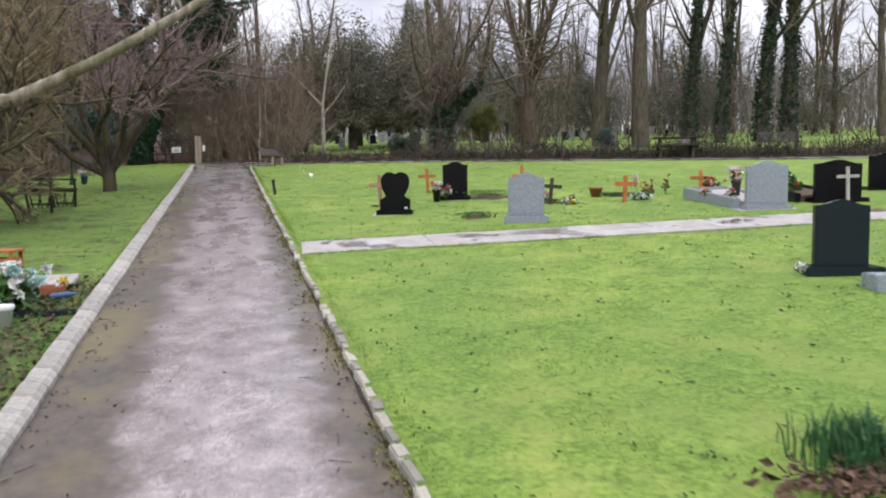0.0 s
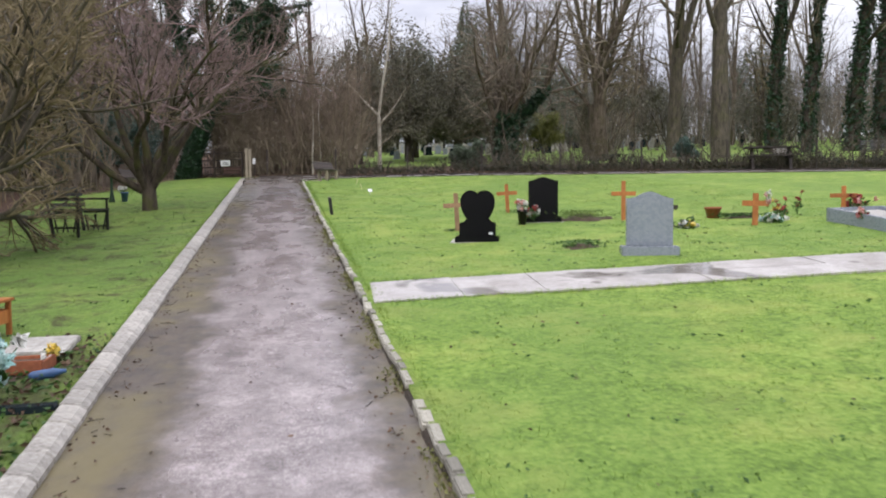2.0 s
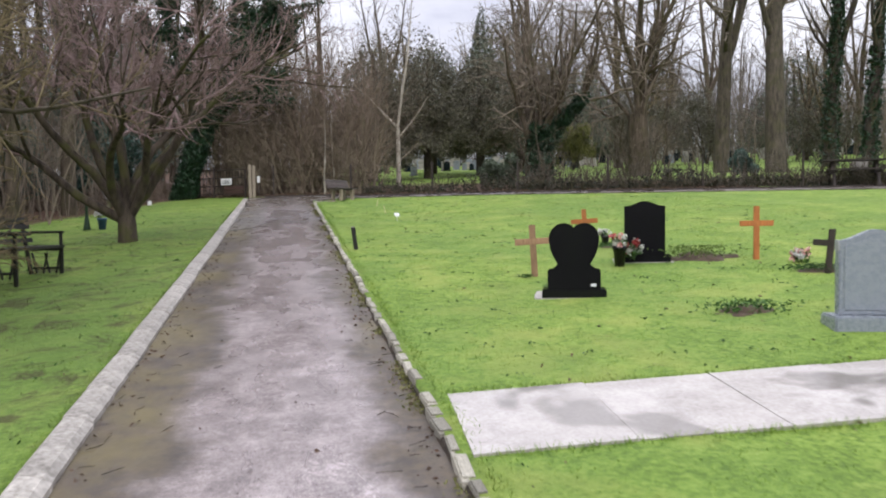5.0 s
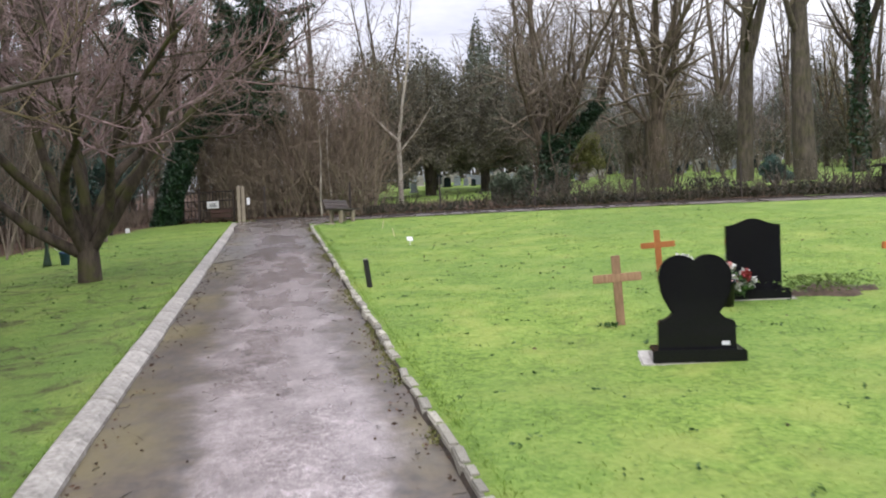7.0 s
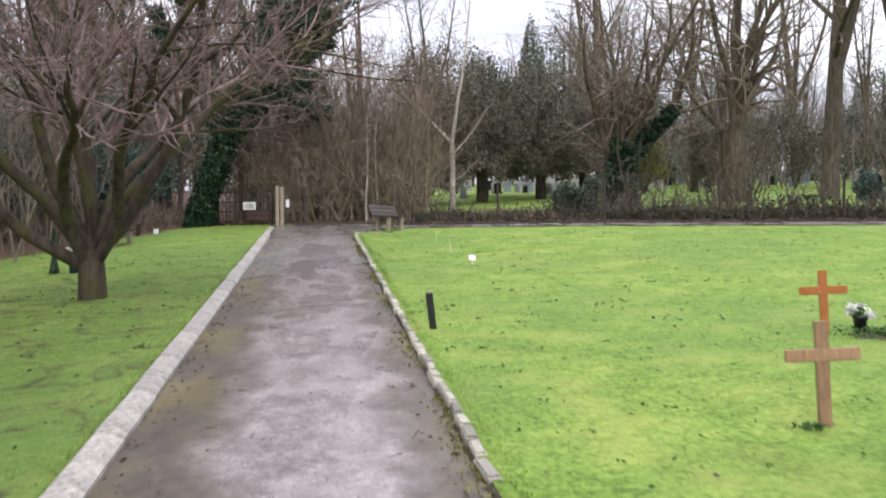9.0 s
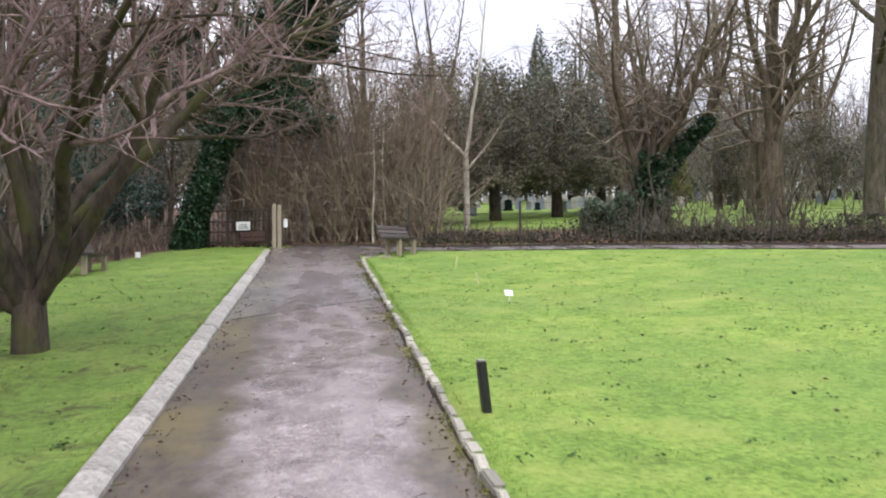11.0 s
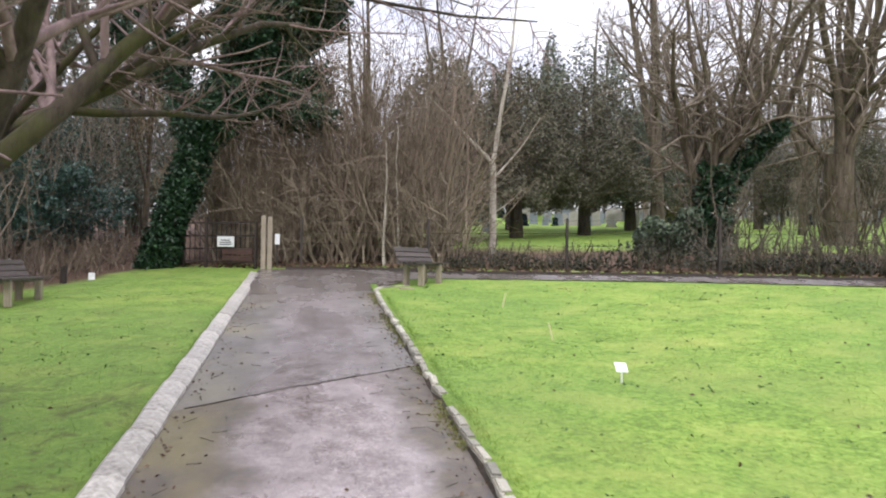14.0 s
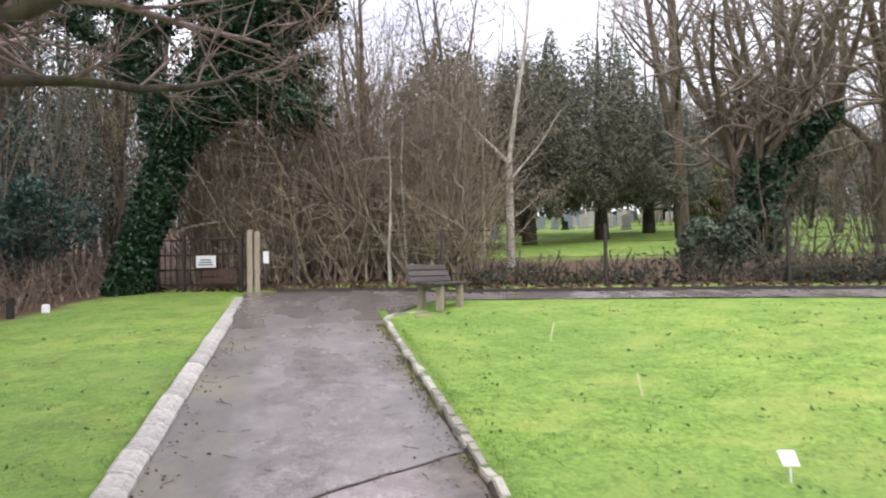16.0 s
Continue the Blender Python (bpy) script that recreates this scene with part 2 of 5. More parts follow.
def slab_material():
    """Pale concrete slabs, wet, with dark shallow puddles."""
    m, nt, b = mat("wet_paving_slab")
    pos = obj_coord(nt)
    fine = noise_node(nt, pos, 40, 5, 0.7)
    mid = noise_node(nt, pos, 3, 5, 0.65)
    col = ramp(nt, calc(nt, 'ADD', calc(nt, 'MULTIPLY', fine, 0.45), calc(nt, 'MULTIPLY', mid, 0.55)), [(0.36, (0.33, 0.305, 0.28)), (0.62, (0.57, 0.54, 0.51))])
    info = nt.nodes.new("ShaderNodeObjectInfo")
    col = mix(nt, remap(nt, info.outputs["Random"], 0, 1, 0, 0.22), col, (0.26, 0.235, 0.21))
    wet = remap(nt, noise_node(nt, pos, 0.9, 3, 0.5, 0.4), 0.54, 0.6)
    col = mix(nt, calc(nt, 'MULTIPLY', wet, 0.7), col, (0.13, 0.115, 0.1))
    nt.links.new(col, b.inputs["Base Color"])
    nt.links.new(remap(nt, wet, 0, 1, 0.26, 0.04), b.inputs["Roughness"])
    bump(nt, b, fine, 0.08, 0.004)
    return m


def bark_material(name, dark, light, rough=0.9, scale=9, moss=0.0):
    m, nt, b = mat(name)
    v = obj_coord(nt, (1, 1, 0.25))
    f = noise_node(nt, v, scale, 5, 0.7)
    col = ramp(nt, f, [(0.32, dark), (0.66, light)])
    if moss:
        col = mix(nt, remap(nt, noise_node(nt, obj_coord(nt), 2.3, 4, 0.6), 0.45, 0.65, 0, moss), col, (0.07, 0.075, 0.02))
    nt.links.new(col, b.inputs["Base Color"])
    b.inputs["Roughness"].default_value = rough
    b.inputs["Specular IOR Level"].default_value = 0.25
    bump(nt, b, f, 0.6, 0.02)
    return m


def leaf_material(name, dark, light, rough=0.45, spec=0.3):
    m, nt, b = mat(name)
    g = nt.nodes.new("ShaderNodeNewGeometry")
    col = ramp(nt, g.outputs["Random Per Island"], [(0.0, dark), (1.0, light)])
    shade = noise_node(nt, obj_coord(nt), 1.3, 3)
    col = mix(nt, remap(nt, shade, 0.35, 0.65, 0, 0.5), col, tuple(0.6 * c for c in dark))
    nt.links.new(col, b.inputs["Base Color"])
    b.inputs["Roughness"].default_value = rough
    b.inputs["Specular IOR Level"].default_value = spec
    return m


GRASS_DARK, GRASS_MID, GRASS_LIGHT = (0.075, 0.13, 0.02), (0.163, 0.257, 0.041), (0.26, 0.366, 0.076)
GRASS_YELLOW, GRASS_COOL, GRASS_OLIVE = (0.29, 0.315, 0.08), (0.1, 0.185, 0.04), (0.2, 0.235, 0.06)
# PATH_LIGHT is raised to hold part of the sky's reflection in the path.
PATH_DARK, PATH_MID, PATH_LIGHT = (0.095, 0.079, 0.073), (0.25, 0.21, 0.203), (0.48, 0.425, 0.415)
BLADES = 230000
M = {}
M["ground"] = ground_material()
M["path"] = path_material()
M["far_path"] = path_material("wet_tarmac_by_hedge", 0.15)
M["grass"] = grass_material()
M["weed"] = leaf_material("weed_leaf", (0.025, 0.07, 0.012), (0.07, 0.15, 0.03), 0.5)
M["tussock"] = leaf_material("rough_grass", (0.09, 0.15, 0.028), (0.22, 0.31, 0.07), 0.6)
M["daffodil"] = leaf_material("daffodil_leaf", (0.02, 0.07, 0.025), (0.05, 0.15, 0.05), 0.4, 0.4)
M["litter"] = leaf_material("dead_leaf", (0.035, 0.022, 0.014), (0.17, 0.105, 0.068), 0.7)
M["kerb"] = simple("worn_concrete_kerb", (0.11, 0.1, 0.08), (0.56, 0.53, 0.48), 30, 0.6, bumps=1.0, big=0.9, vary=0.12)
M["sett"] = simple("mossy_edging_stone", (0.1, 0.093, 0.062), (0.52, 0.495, 0.42), 34, 0.75, bumps=0.8, vary=0.35)
M["slab"] = slab_material()
# Darker than soil, to hold the shadow beside the edging stones too.
M["soil_and_shadow"] = simple("wet_soil_and_shadow", (0.008, 0.006, 0.004), (0.045, 0.032, 0.02), 30, 0.9, bumps=1.0)
M["concrete"] = simple("pale_concrete", (0.2, 0.19, 0.17), (0.46, 0.44, 0.4), 18, 0.75, bumps=0.3)
M["old_concrete"] = simple("stained_concrete", (0.1, 0.09, 0.08), (0.3, 0.28, 0.25), 18, 0.8, bumps=0.4)
M["black_granite"] = simple("polished_black_granite", (0.004, 0.004, 0.005), (0.012, 0.012, 0.014), 160, 0.08, bumps=0.0, big=0.1, vary=0.0, spec=0.22)
M["dark_granite"] = simple("dark_grey_granite", (0.008, 0.013, 0.016), (0.02, 0.03, 0.036), 190, 0.16, bumps=0.0, big=0.1, vary=0.0, spec=0.25)
M["grey_granite"] = simple("grey_granite", (0.15, 0.175, 0.205), (0.31, 0.34, 0.38), 240, 0.3, bumps=0.05, big=0.15, vary=0.05)
M["edge_granite"] = simple("pale_granite_edge", (0.3, 0.31, 0.32), (0.5, 0.51, 0.52), 160, 0.45, bumps=0.1)
M["orange_wood"] = simple("orange_stained_wood", (0.25, 0.075, 0.018), (0.52, 0.19, 0.05), 12, 0.55, bumps=0.25, stretch=(4, 4, 0.6))
M["pine_wood"] = simple("weathered_pine", (0.16, 0.085, 0.045), (0.42, 0.26, 0.15), 12, 0.65, bumps=0.3, stretch=(4, 4, 0.6))
M["grey_wood"] = simple("weathered_grey_wood", (0.035, 0.028, 0.025), (0.115, 0.094, 0.085), 14, 0.6, bumps=0.4, stretch=(0.5, 4, 4))
M["post_wood"] = simple("pale_weathered_post", (0.17, 0.14, 0.1), (0.36, 0.31, 0.24), 14, 0.75, bumps=0.4, stretch=(4, 4, 0.5))
M["dark_wood"] = simple("dark_creosoted_wood", (0.012, 0.009, 0.008), (0.05, 0.035, 0.03), 14, 0.65, bumps=0.3, stretch=(4, 4, 0.6))
M["red_wood"] = simple("faded_reddish_wood", (0.028, 0.014, 0.012), (0.085, 0.042, 0.035), 14, 0.65, bumps=0.3, stretch=(0.6, 4, 4))
M["iron"] = simple("black_cast_iron", (0.008, 0.008, 0.009), (0.025, 0.024, 0.024), 30, 0.45, 0.0, bumps=0.2)
M["white"] = simple("white_plastic", (0.6, 0.61, 0.63), (0.8, 0.81, 0.82), 20, 0.4, bumps=0.0, vary=0.0)
M["ink"] = simple("dark_lettering", (0.05, 0.06, 0.07), (0.09, 0.1, 0.11), 20, 0.6, bumps=0.0, vary=0.0)
M["terracotta"] = simple("terracotta", (0.2, 0.06, 0.025), (0.4, 0.13, 0.06), 22, 0.75)
M["soil"] = simple("damp_soil", (0.025, 0.018, 0.012), (0.11, 0.076, 0.05), 16, 0.95, bumps=1.0)
M["blue"] = simple("blue_glazed_pot", (0.02, 0.05, 0.13), (0.05, 0.12, 0.26), 20, 0.4)
M["green_plastic"] = simple("dark_green_plastic", (0.01, 0.03, 0.015), (0.03, 0.07, 0.035), 20, 0.5)
M["cane"] = simple("pale_cane", (0.45, 0.42, 0.2), (0.62, 0.6, 0.36), 20, 0.6, bumps=0.0)
M["petal_white"] = leaf_material("white_petal", (0.55, 0.55, 0.52), (0.8, 0.8, 0.76), 0.6)
M["petal_teal"] = leaf_material("teal_petal", (0.22, 0.42, 0.4), (0.6, 0.72, 0.7), 0.6)
M["petal_red"] = leaf_material("red_petal", (0.22, 0.015, 0.02), (0.42, 0.08, 0.07), 0.6)
M["petal_pink"] = leaf_material("pink_petal", (0.55, 0.2, 0.2), (0.8, 0.55, 0.5), 0.6)
M["petal_yellow"] = leaf_material("yellow_petal", (0.6, 0.4, 0.02), (0.8, 0.65, 0.2), 0.6)
M["bark_brown"] = bark_material("brown_bark", (0.035, 0.027, 0.02), (0.15, 0.12, 0.09), moss=0.35)
M["bark_grey"] = bark_material("grey_bark", (0.036, 0.031, 0.024), (0.125, 0.106, 0.082), moss=0.3)
M["bark_dark"] = bark_material("dark_bark", (0.018, 0.015, 0.012), (0.075, 0.06, 0.05), moss=0.4)
M["bark_pale"] = bark_material("pale_bark", (0.22, 0.2, 0.16), (0.5, 0.46, 0.39))
M["bark_bough"] = bark_material("grey_green_bark", (0.1, 0.088, 0.06), (0.36, 0.32, 0.25), scale=22, moss=0.55)
M["bark_red"] = bark_material("cherry_bark", (0.02, 0.016, 0.012), (0.095, 0.075, 0.058), moss=0.65)
M["twig_brown"] = bark_material("brown_twigs", (0.095, 0.078, 0.06), (0.245, 0.203, 0.158))
M["twig_olive"] = bark_material("olive_twigs", (0.12, 0.095, 0.055), (0.3, 0.24, 0.145))
M["twig_red"] = bark_material("reddish_twigs", (0.12, 0.082, 0.078), (0.34, 0.245, 0.238))
M["twig_pale"] = bark_material("pale_twigs", (0.12, 0.1, 0.07), (0.3, 0.25, 0.18))
M["twig_far"] = bark_material("distant_twigs", (0.1, 0.088, 0.08), (0.2, 0.175, 0.165))
M["twig_tan"] = bark_material("tan_twigs", (0.105, 0.08, 0.06), (0.25, 0.195, 0.15))
M["ivy"] = leaf_material("ivy_leaf", (0.008, 0.028, 0.012), (0.03, 0.075, 0.03), 0.4, 0.4)
M["conifer"] = leaf_material("conifer_spray", (0.068, 0.085, 0.06), (0.17, 0.19, 0.135), 0.6)
M["yew"] = leaf_material("yew_spray", (0.078, 0.075, 0.054), (0.18, 0.166, 0.115), 0.6)
M["holly"] = leaf_material("holly_leaf", (0.015, 0.05, 0.035), (0.06, 0.12, 0.095), 0.35, 0.5)
M["shrub_green"] = leaf_material("grey_green_leaf", (0.04, 0.06, 0.035), (0.12, 0.15, 0.1), 0.55)
M["bramble"] = leaf_material("bramble_leaf", (0.018, 0.026, 0.014), (0.05, 0.048, 0.032), 0.6)
M["yellow_shrub"] = leaf_material("yellow_green_leaf", (0.1, 0.11, 0.03), (0.22, 0.22, 0.07), 0.6)


# ---- mesh helpers ----
def thing(name, x, y, yaw=0.0, z=None, label="", category="", group="", kind=""):
    """An empty at the foot of a thing, standing on the ground."""
    ob = new(name)
    ob.empty_display_size = 0.1
    ob.matrix_world = pose(x, y, G(x, y) if z is None else z, 0, 0, yaw)
    return tagged(ob, label, category, group, kind)


def finish(bm, name):
    me = bpy.data.meshes.new(name)
    bm.normal_update()
    bm.to_mesh(me)
    bm.free()
    return me


def part(name, bm, material, parent, label="", smooth=False):
    me = finish(bm, name) if isinstance(bm, bmesh.types.BMesh) else bm
    if not me.materials:
        me.materials.append(material)
    if smooth:
        me.polygons.foreach_set("use_smooth", [True] * len(me.polygons))
    ob = new(name, me)
    ob.parent = parent
    return tagged(ob, label) if label else ob


def box(sx, sy, sz, at=(0, 0, 0), rot=(0, 0, 0), bevel=0.008, seg=2, bm=None):
    """A bevelled block whose base centre stands at a place."""
    made = bmesh.new()
    bmesh.ops.create_cube(made, size=1, matrix=Matrix.Diagonal((sx, sy, sz, 1)))
    if bevel:
        bmesh.ops.bevel(made, geom=made.edges[:], offset=min(bevel, 0.45 * min(sx, sy, sz)), segments=seg, affect='EDGES')
    made.transform(pose(*at, *rot) @ Matrix.Translation((0, 0, sz / 2)))
    if bm is None:
        return made
    me = finish(made, "tmp")
    bm.from_mesh(me)
    bpy.data.meshes.remove(me)
    return bm


def extrude(profile, depth, at=(0, 0, 0), bevel=0.006):
    """A profile in x and z, made solid along y."""
    bm = bmesh.new()
    vs = [bm.verts.new((px, -depth / 2, pz)) for px, pz in profile]
    f = bm.faces.new(vs)
    r = bmesh.ops.extrude_face_region(bm, geom=[f])
    bmesh.ops.translate(bm, vec=(0, depth, 0), verts=[v for v in r["geom"] if isinstance(v, bmesh.types.BMVert)])
    bmesh.ops.recalc_face_normals(bm, faces=bm.faces[:])
    if bevel:
        rim = [e for e in bm.edges if abs(e.verts[0].co.y - e.verts[1].co.y) < 1e-5]
        bmesh.ops.bevel(bm, geom=rim, offset=bevel, segments=2, affect='EDGES')
    bm.transform(Matrix.Translation(at))
    return bm


def lathe(profile, n=20, at=(0, 0, 0)):
    """A profile of (radius, height) turned about z."""
    bm = bmesh.new()
    rings = [[bm.verts.new((r * math.cos(2 * math.pi * i / n), r * math.sin(2 * math.pi * i / n), z)) for i in range(n)] for r, z in profile]
    for a, b in zip(rings, rings[1:]):
        for i in range(n):
            bm.faces.new((a[i], a[(i + 1) % n], b[(i + 1) % n], b[i]))
    bm.faces.new(rings[0][::-1])
    bm.faces.new(rings[-1])
    bm.transform(Matrix.Translation(at))
    return bm


def raw_mesh(name, verts, faces):
    me = bpy.data.meshes.new(name)
    me.from_pydata(verts, [], faces)
    return me


def tubes(name, lines):
    """Tapered round limbs: each line is (points, radii)."""
    verts, faces = [], []
    for pts, rad in lines:
        r0 = rad[0]
        n = 9 if r0 > 0.09 else 6 if r0 > 0.03 else 4 if r0 > 0.012 else 3
        cs = [(math.cos(2 * math.pi * i / n), math.sin(2 * math.pi * i / n)) for i in range(n)]
        base = len(verts)
        last = len(pts) - 1
        d = (pts[1] - pts[0]).normalized()
        u = d.orthogonal().normalized()
        for i, p in enumerate(pts):
            d = (pts[min(i + 1, last)] - pts[max(i - 1, 0)]).normalized()
            u = (u - d * u.dot(d)).normalized()
            w = d.cross(u)
            r = rad[i]
            for c, s in cs:
                verts.append((p.x + r * (u.x * c + w.x * s), p.y + r * (u.y * c + w.y * s), p.z + r * (u.z * c + w.z * s)))
        for i in range(last):
            a = base + i * n
            for k in range(n):
                k2 = (k + 1) % n
                faces.append((a + k, a + k2, a + n + k2, a + n + k))
    return raw_mesh(name, verts, faces)


def limb(rng, p, d, length, r, n, wob, up, tip=0.35):
    p, d = Vector(p), Vector(d).normalized()
    pts, rad = [p], [r]
    for i in range(n):
        d = (d + Vector((rng.uniform(-1, 1), rng.uniform(-1, 1), rng.uniform(-1, 1))) * wob + Vector((0, 0, up))).normalized()
        p = p + d * (length / n)
        pts.append(p)
        rad.append(r * (1 - (1 - tip) * (i + 1) / n))
    return pts, rad


def sprout(rng, parents, kids, t0, t1, spread, len_f, rad_f, n, wob, up, tip=0.35, least=0.004, even=False):
    """Side branches on each parent line, from t0 to t1 of its length."""
    out = []
    for pts, rad in parents:
        total = sum((b - a).length for a, b in zip(pts, pts[1:]))
        m = len(pts) - 1
        k = kids if isinstance(kids, int) else max(1, int(kids * total + rng.random()))
        for j in range(k):
            t = t0 + (t1 - t0) * ((j + rng.random()) / k)
            i = min(int(t * m), m - 1)
            f = t * m - i
            p = pts[i].lerp(pts[i + 1], f)
            r = rad[i] * (1 - f) + rad[i + 1] * f
            d = (pts[i + 1] - pts[i]).normalized()
            side = d.orthogonal().normalized()
            side.rotate(Matrix.Rotation(rng.uniform(0, 2 * math.pi), 3, d))
            a = radians(rng.uniform(spread[0], spread[1]))
            way = d * math.cos(a) + side * math.sin(a)
            ln = total * len_f * rng.uniform(0.65, 1.25) * (1 - 0.35 * t)
            out.append(limb(rng, p, way, ln, max(r * rad_f, least), n, wob, up, tip))
    return out


def leaves(rng, name, spots, size, flat=0.0):
    """Small folded leaves (two triangles each) at the spots."""
    verts, faces = [], []
    for p in spots:
        s = size * rng.uniform(0.6, 1.4)
        a = Vector((rng.gauss(0, 1), rng.gauss(0, 1), rng.gauss(0, 1) * (1 - flat))).normalized()
        b = a.orthogonal().normalized()
        b.rotate(Matrix.Rotation(rng.uniform(0, 6.28), 3, a))
        c = a.cross(b) * (0.25 * s)
        p = Vector(p)
        k = len(verts)
        verts += [tuple(p - a * s), tuple(p + b * s * 0.5 + c), tuple(p + a * s), tuple(p - b * s * 0.5 + c)]
        faces += [(k, k + 1, k + 2), (k, k + 2, k + 3)]
    return raw_mesh(name, verts, faces)


def plant(name, x, y, wood, twigs, bark, twig_mat, label, category="tree", group="", extra=(), yaw=0.0, foot="trunk", crown="crown"):
    t = thing(name, x, y, yaw, label=label, category=category, group=group)
    if wood:
        part(foot, tubes(foot, wood), bark, t, smooth=True)
    if twigs:
        part(crown, tubes(crown, twigs), twig_mat, t, smooth=True)
    for nm, me, m in extra:
        part(nm, me, m, t)
    return t


# ---- large structure ----
def axis(fine_lo, fine_hi, step, far, extra=()):
    """Grid lines: even within the garden, wider and wider outside it."""
    vals = set(round(fine_lo + i * step, 4) for i in range(int((fine_hi - fine_lo) / step) + 1)) | set(extra)
    d, a, b = step, fine_lo, fine_hi
    while b < far:
        d *= 1.35
        a, b = a - d, b + d
        vals |= {round(a, 3), round(b, 3)}
    return sorted(vals)


PATH_L, PATH_R = -1.21, 0.82
SLAB_Y0, SLAB_Y1, SLAB_TURN = 10.28, 11.3, -0.075


def in_path(x, y):
    return PATH_L - 0.15 < x < PATH_R and y < 32.2


def far_width(x):
    """Width of the path along the hedge: it opens out where the main path joins it."""
    flare = fence_y(x) - 30.4
    return flare if x < 0.85 else 0.95 + (flare - 0.95) * math.exp(-((x - 0.85) / 0.7) ** 2)


def lawn_z(x, y):
    """Height of the lawn with its small unevenness."""
    return G(x, y) + 0.022 * noise.noise((x * 0.45, y * 0.45, 0)) + 0.012 * noise.noise((x * 1.7, y * 1.7, 4))


def build_ground():
    xs = axis(-12, 30, 0.5, 900, (PATH_L - 0.155, PATH_L - 0.145, PATH_R - 0.005, PATH_R + 0.005))
    ys = axis(-6, 60, 0.5, 1200)
    rng = random.Random(3)
    verts = []
    for y in ys:
        for x in xs:
            z = G(x, y)
            if in_path(x, y):
                z -= 0.12
            elif -1.4 < x < 29 and fence_y(x) - far_width(x) - 0.05 < y < fence_y(x) + 0.1:
                z -= 0.004
            elif abs(x) < 40 and abs(y - 20) < 60:
                z = lawn_z(x, y)
            verts.append((x, y, z))
    n = len(xs)
    faces = [(j * n + i, j * n + i + 1, (j + 1) * n + i + 1, (j + 1) * n + i) for j in range(len(ys) - 1) for i in range(n - 1)]
    me = raw_mesh("ground", verts, faces)
    me.materials.append(M["ground"])
    me.polygons.foreach_set("use_smooth", [True] * len(me.polygons))
    return tagged(new("ground", me), "mown green lawn on a slope, leaf litter under the trees", "lawn", kind="structure")


def strip(name, xs, ys, dz, material, label, category, shear=None, kind="structure", span=None):
    """A thin paved sheet that follows the slope."""
    verts, faces = [], []
    for j, y in enumerate(ys):
        for x in xs:
            yy = (shear(x) - (1 - y) * span(x)) if span else y
            cam_z = 0.0 if span else 0.012 * math.cos(max(-1, min(1, (x - 0.5 * (xs[0] + xs[-1])) / (0.5 * (xs[-1] - xs[0])))) * 1.57)
            rise = -0.064 * (1 - min(max((yy - 30.4) / 1.0, 0), 1)) if span and x < 0.95 else 0.0
            verts.append((x, yy, G(x, yy) + dz + rise + cam_z + 0.006 * noise.noise((x * 1.3, yy * 0.8, 9))))
    n = len(xs)
    faces = [(j * n + i, j * n + i + 1, (j + 1) * n + i + 1, (j + 1) * n + i) for j in range(len(ys) - 1) for i in range(n - 1)]
    me = raw_mesh(name, verts, faces)
    me.materials.append(material)
    me.polygons.foreach_set("use_smooth", [True] * len(me.polygons))
    return tagged(new(name, me), label, category, kind=kind)


ground = build_ground()
path = strip("pavement", [PATH_L - 0.1 + i * (PATH_R - PATH_L + 0.12) / 10 for i in range(11)], [-8 + 0.3 * i for i in range(129)], -0.05, M["path"],
             "worn wet tarmac footpath with mossy brown margins", "footpath")
far_path = strip("pavement", [-1.25 + 0.25 * i for i in range(120)], [0.0, 0.25, 0.5, 0.75, 1.0], 0.014, M["far_path"],
                 "narrow wet tarmac path along the hedge", "footpath", shear=lambda x: fence_y(x), span=far_width)


# ---- trees ----
def spread_tree(seed, trunk_h, trunk_r, limbs, limb_len, rise, fine=1.0, droop=0.0, trunk_lean=(0, 0), twig_r=0.0045, second_from=0.25, x0=None, low=0.0, crook=0.18):
    """A low spreading tree: short bole, strong limbs, arching boughs, dense fine twigs."""
    rng = random.Random(seed)
    trunk = limb(rng, (0, 0, -0.15), (trunk_lean[0], trunk_lean[1], 1), trunk_h + 0.15, trunk_r, 5, 0.05, 0.05, 0.8)
    main = []
    for i, (az, el, lf) in enumerate(limbs):
        a, e = radians(az), radians(el)
        foot = trunk[0][-1] - Vector((0, 0, 0.12 * (i % 3)))
        for _ in range(60):
            line = limb(rng, foot, (math.cos(a) * math.cos(e), math.sin(a) * math.cos(e), math.sin(e)), limb_len * lf, trunk_r * 0.5, 10, crook, rise, 0.22)
            if not low or (all(p.z > low for p in line[0][5:]) and not any(p.x + x0 > -1.2 and p.z < 2.5 for p in line[0])):
                break
        main.append(line)

    def clear(lines):
        """Leave headroom over the path."""
        kept = [l for l in lines if not any(p.z < low for p in l[0])] if low else lines
        return kept if x0 is None else [l for l in kept if not any(p.x + x0 > -1.2 and p.z < 2.25 for p in l[0])]

    second = clear(sprout(rng, main, 9, second_from, 1.0, (25, 65), 0.45, 0.6, 7, 0.14, 0.03, 0.3, 0.012))
    third = clear(sprout(rng, main + second, 8, max(0.25, second_from), 1.0, (25, 70), 0.42, 0.55, 5, 0.16, 0.02 - droop, 0.35, 0.007))
    fourth = clear(sprout(rng, third, max(2, int(5 * fine)), 0.15, 1.0, (20, 70), 0.48, 0.6, 3, 0.18, 0.02 - droop, 0.4, twig_r))
    return [trunk] + main + second, third + fourth


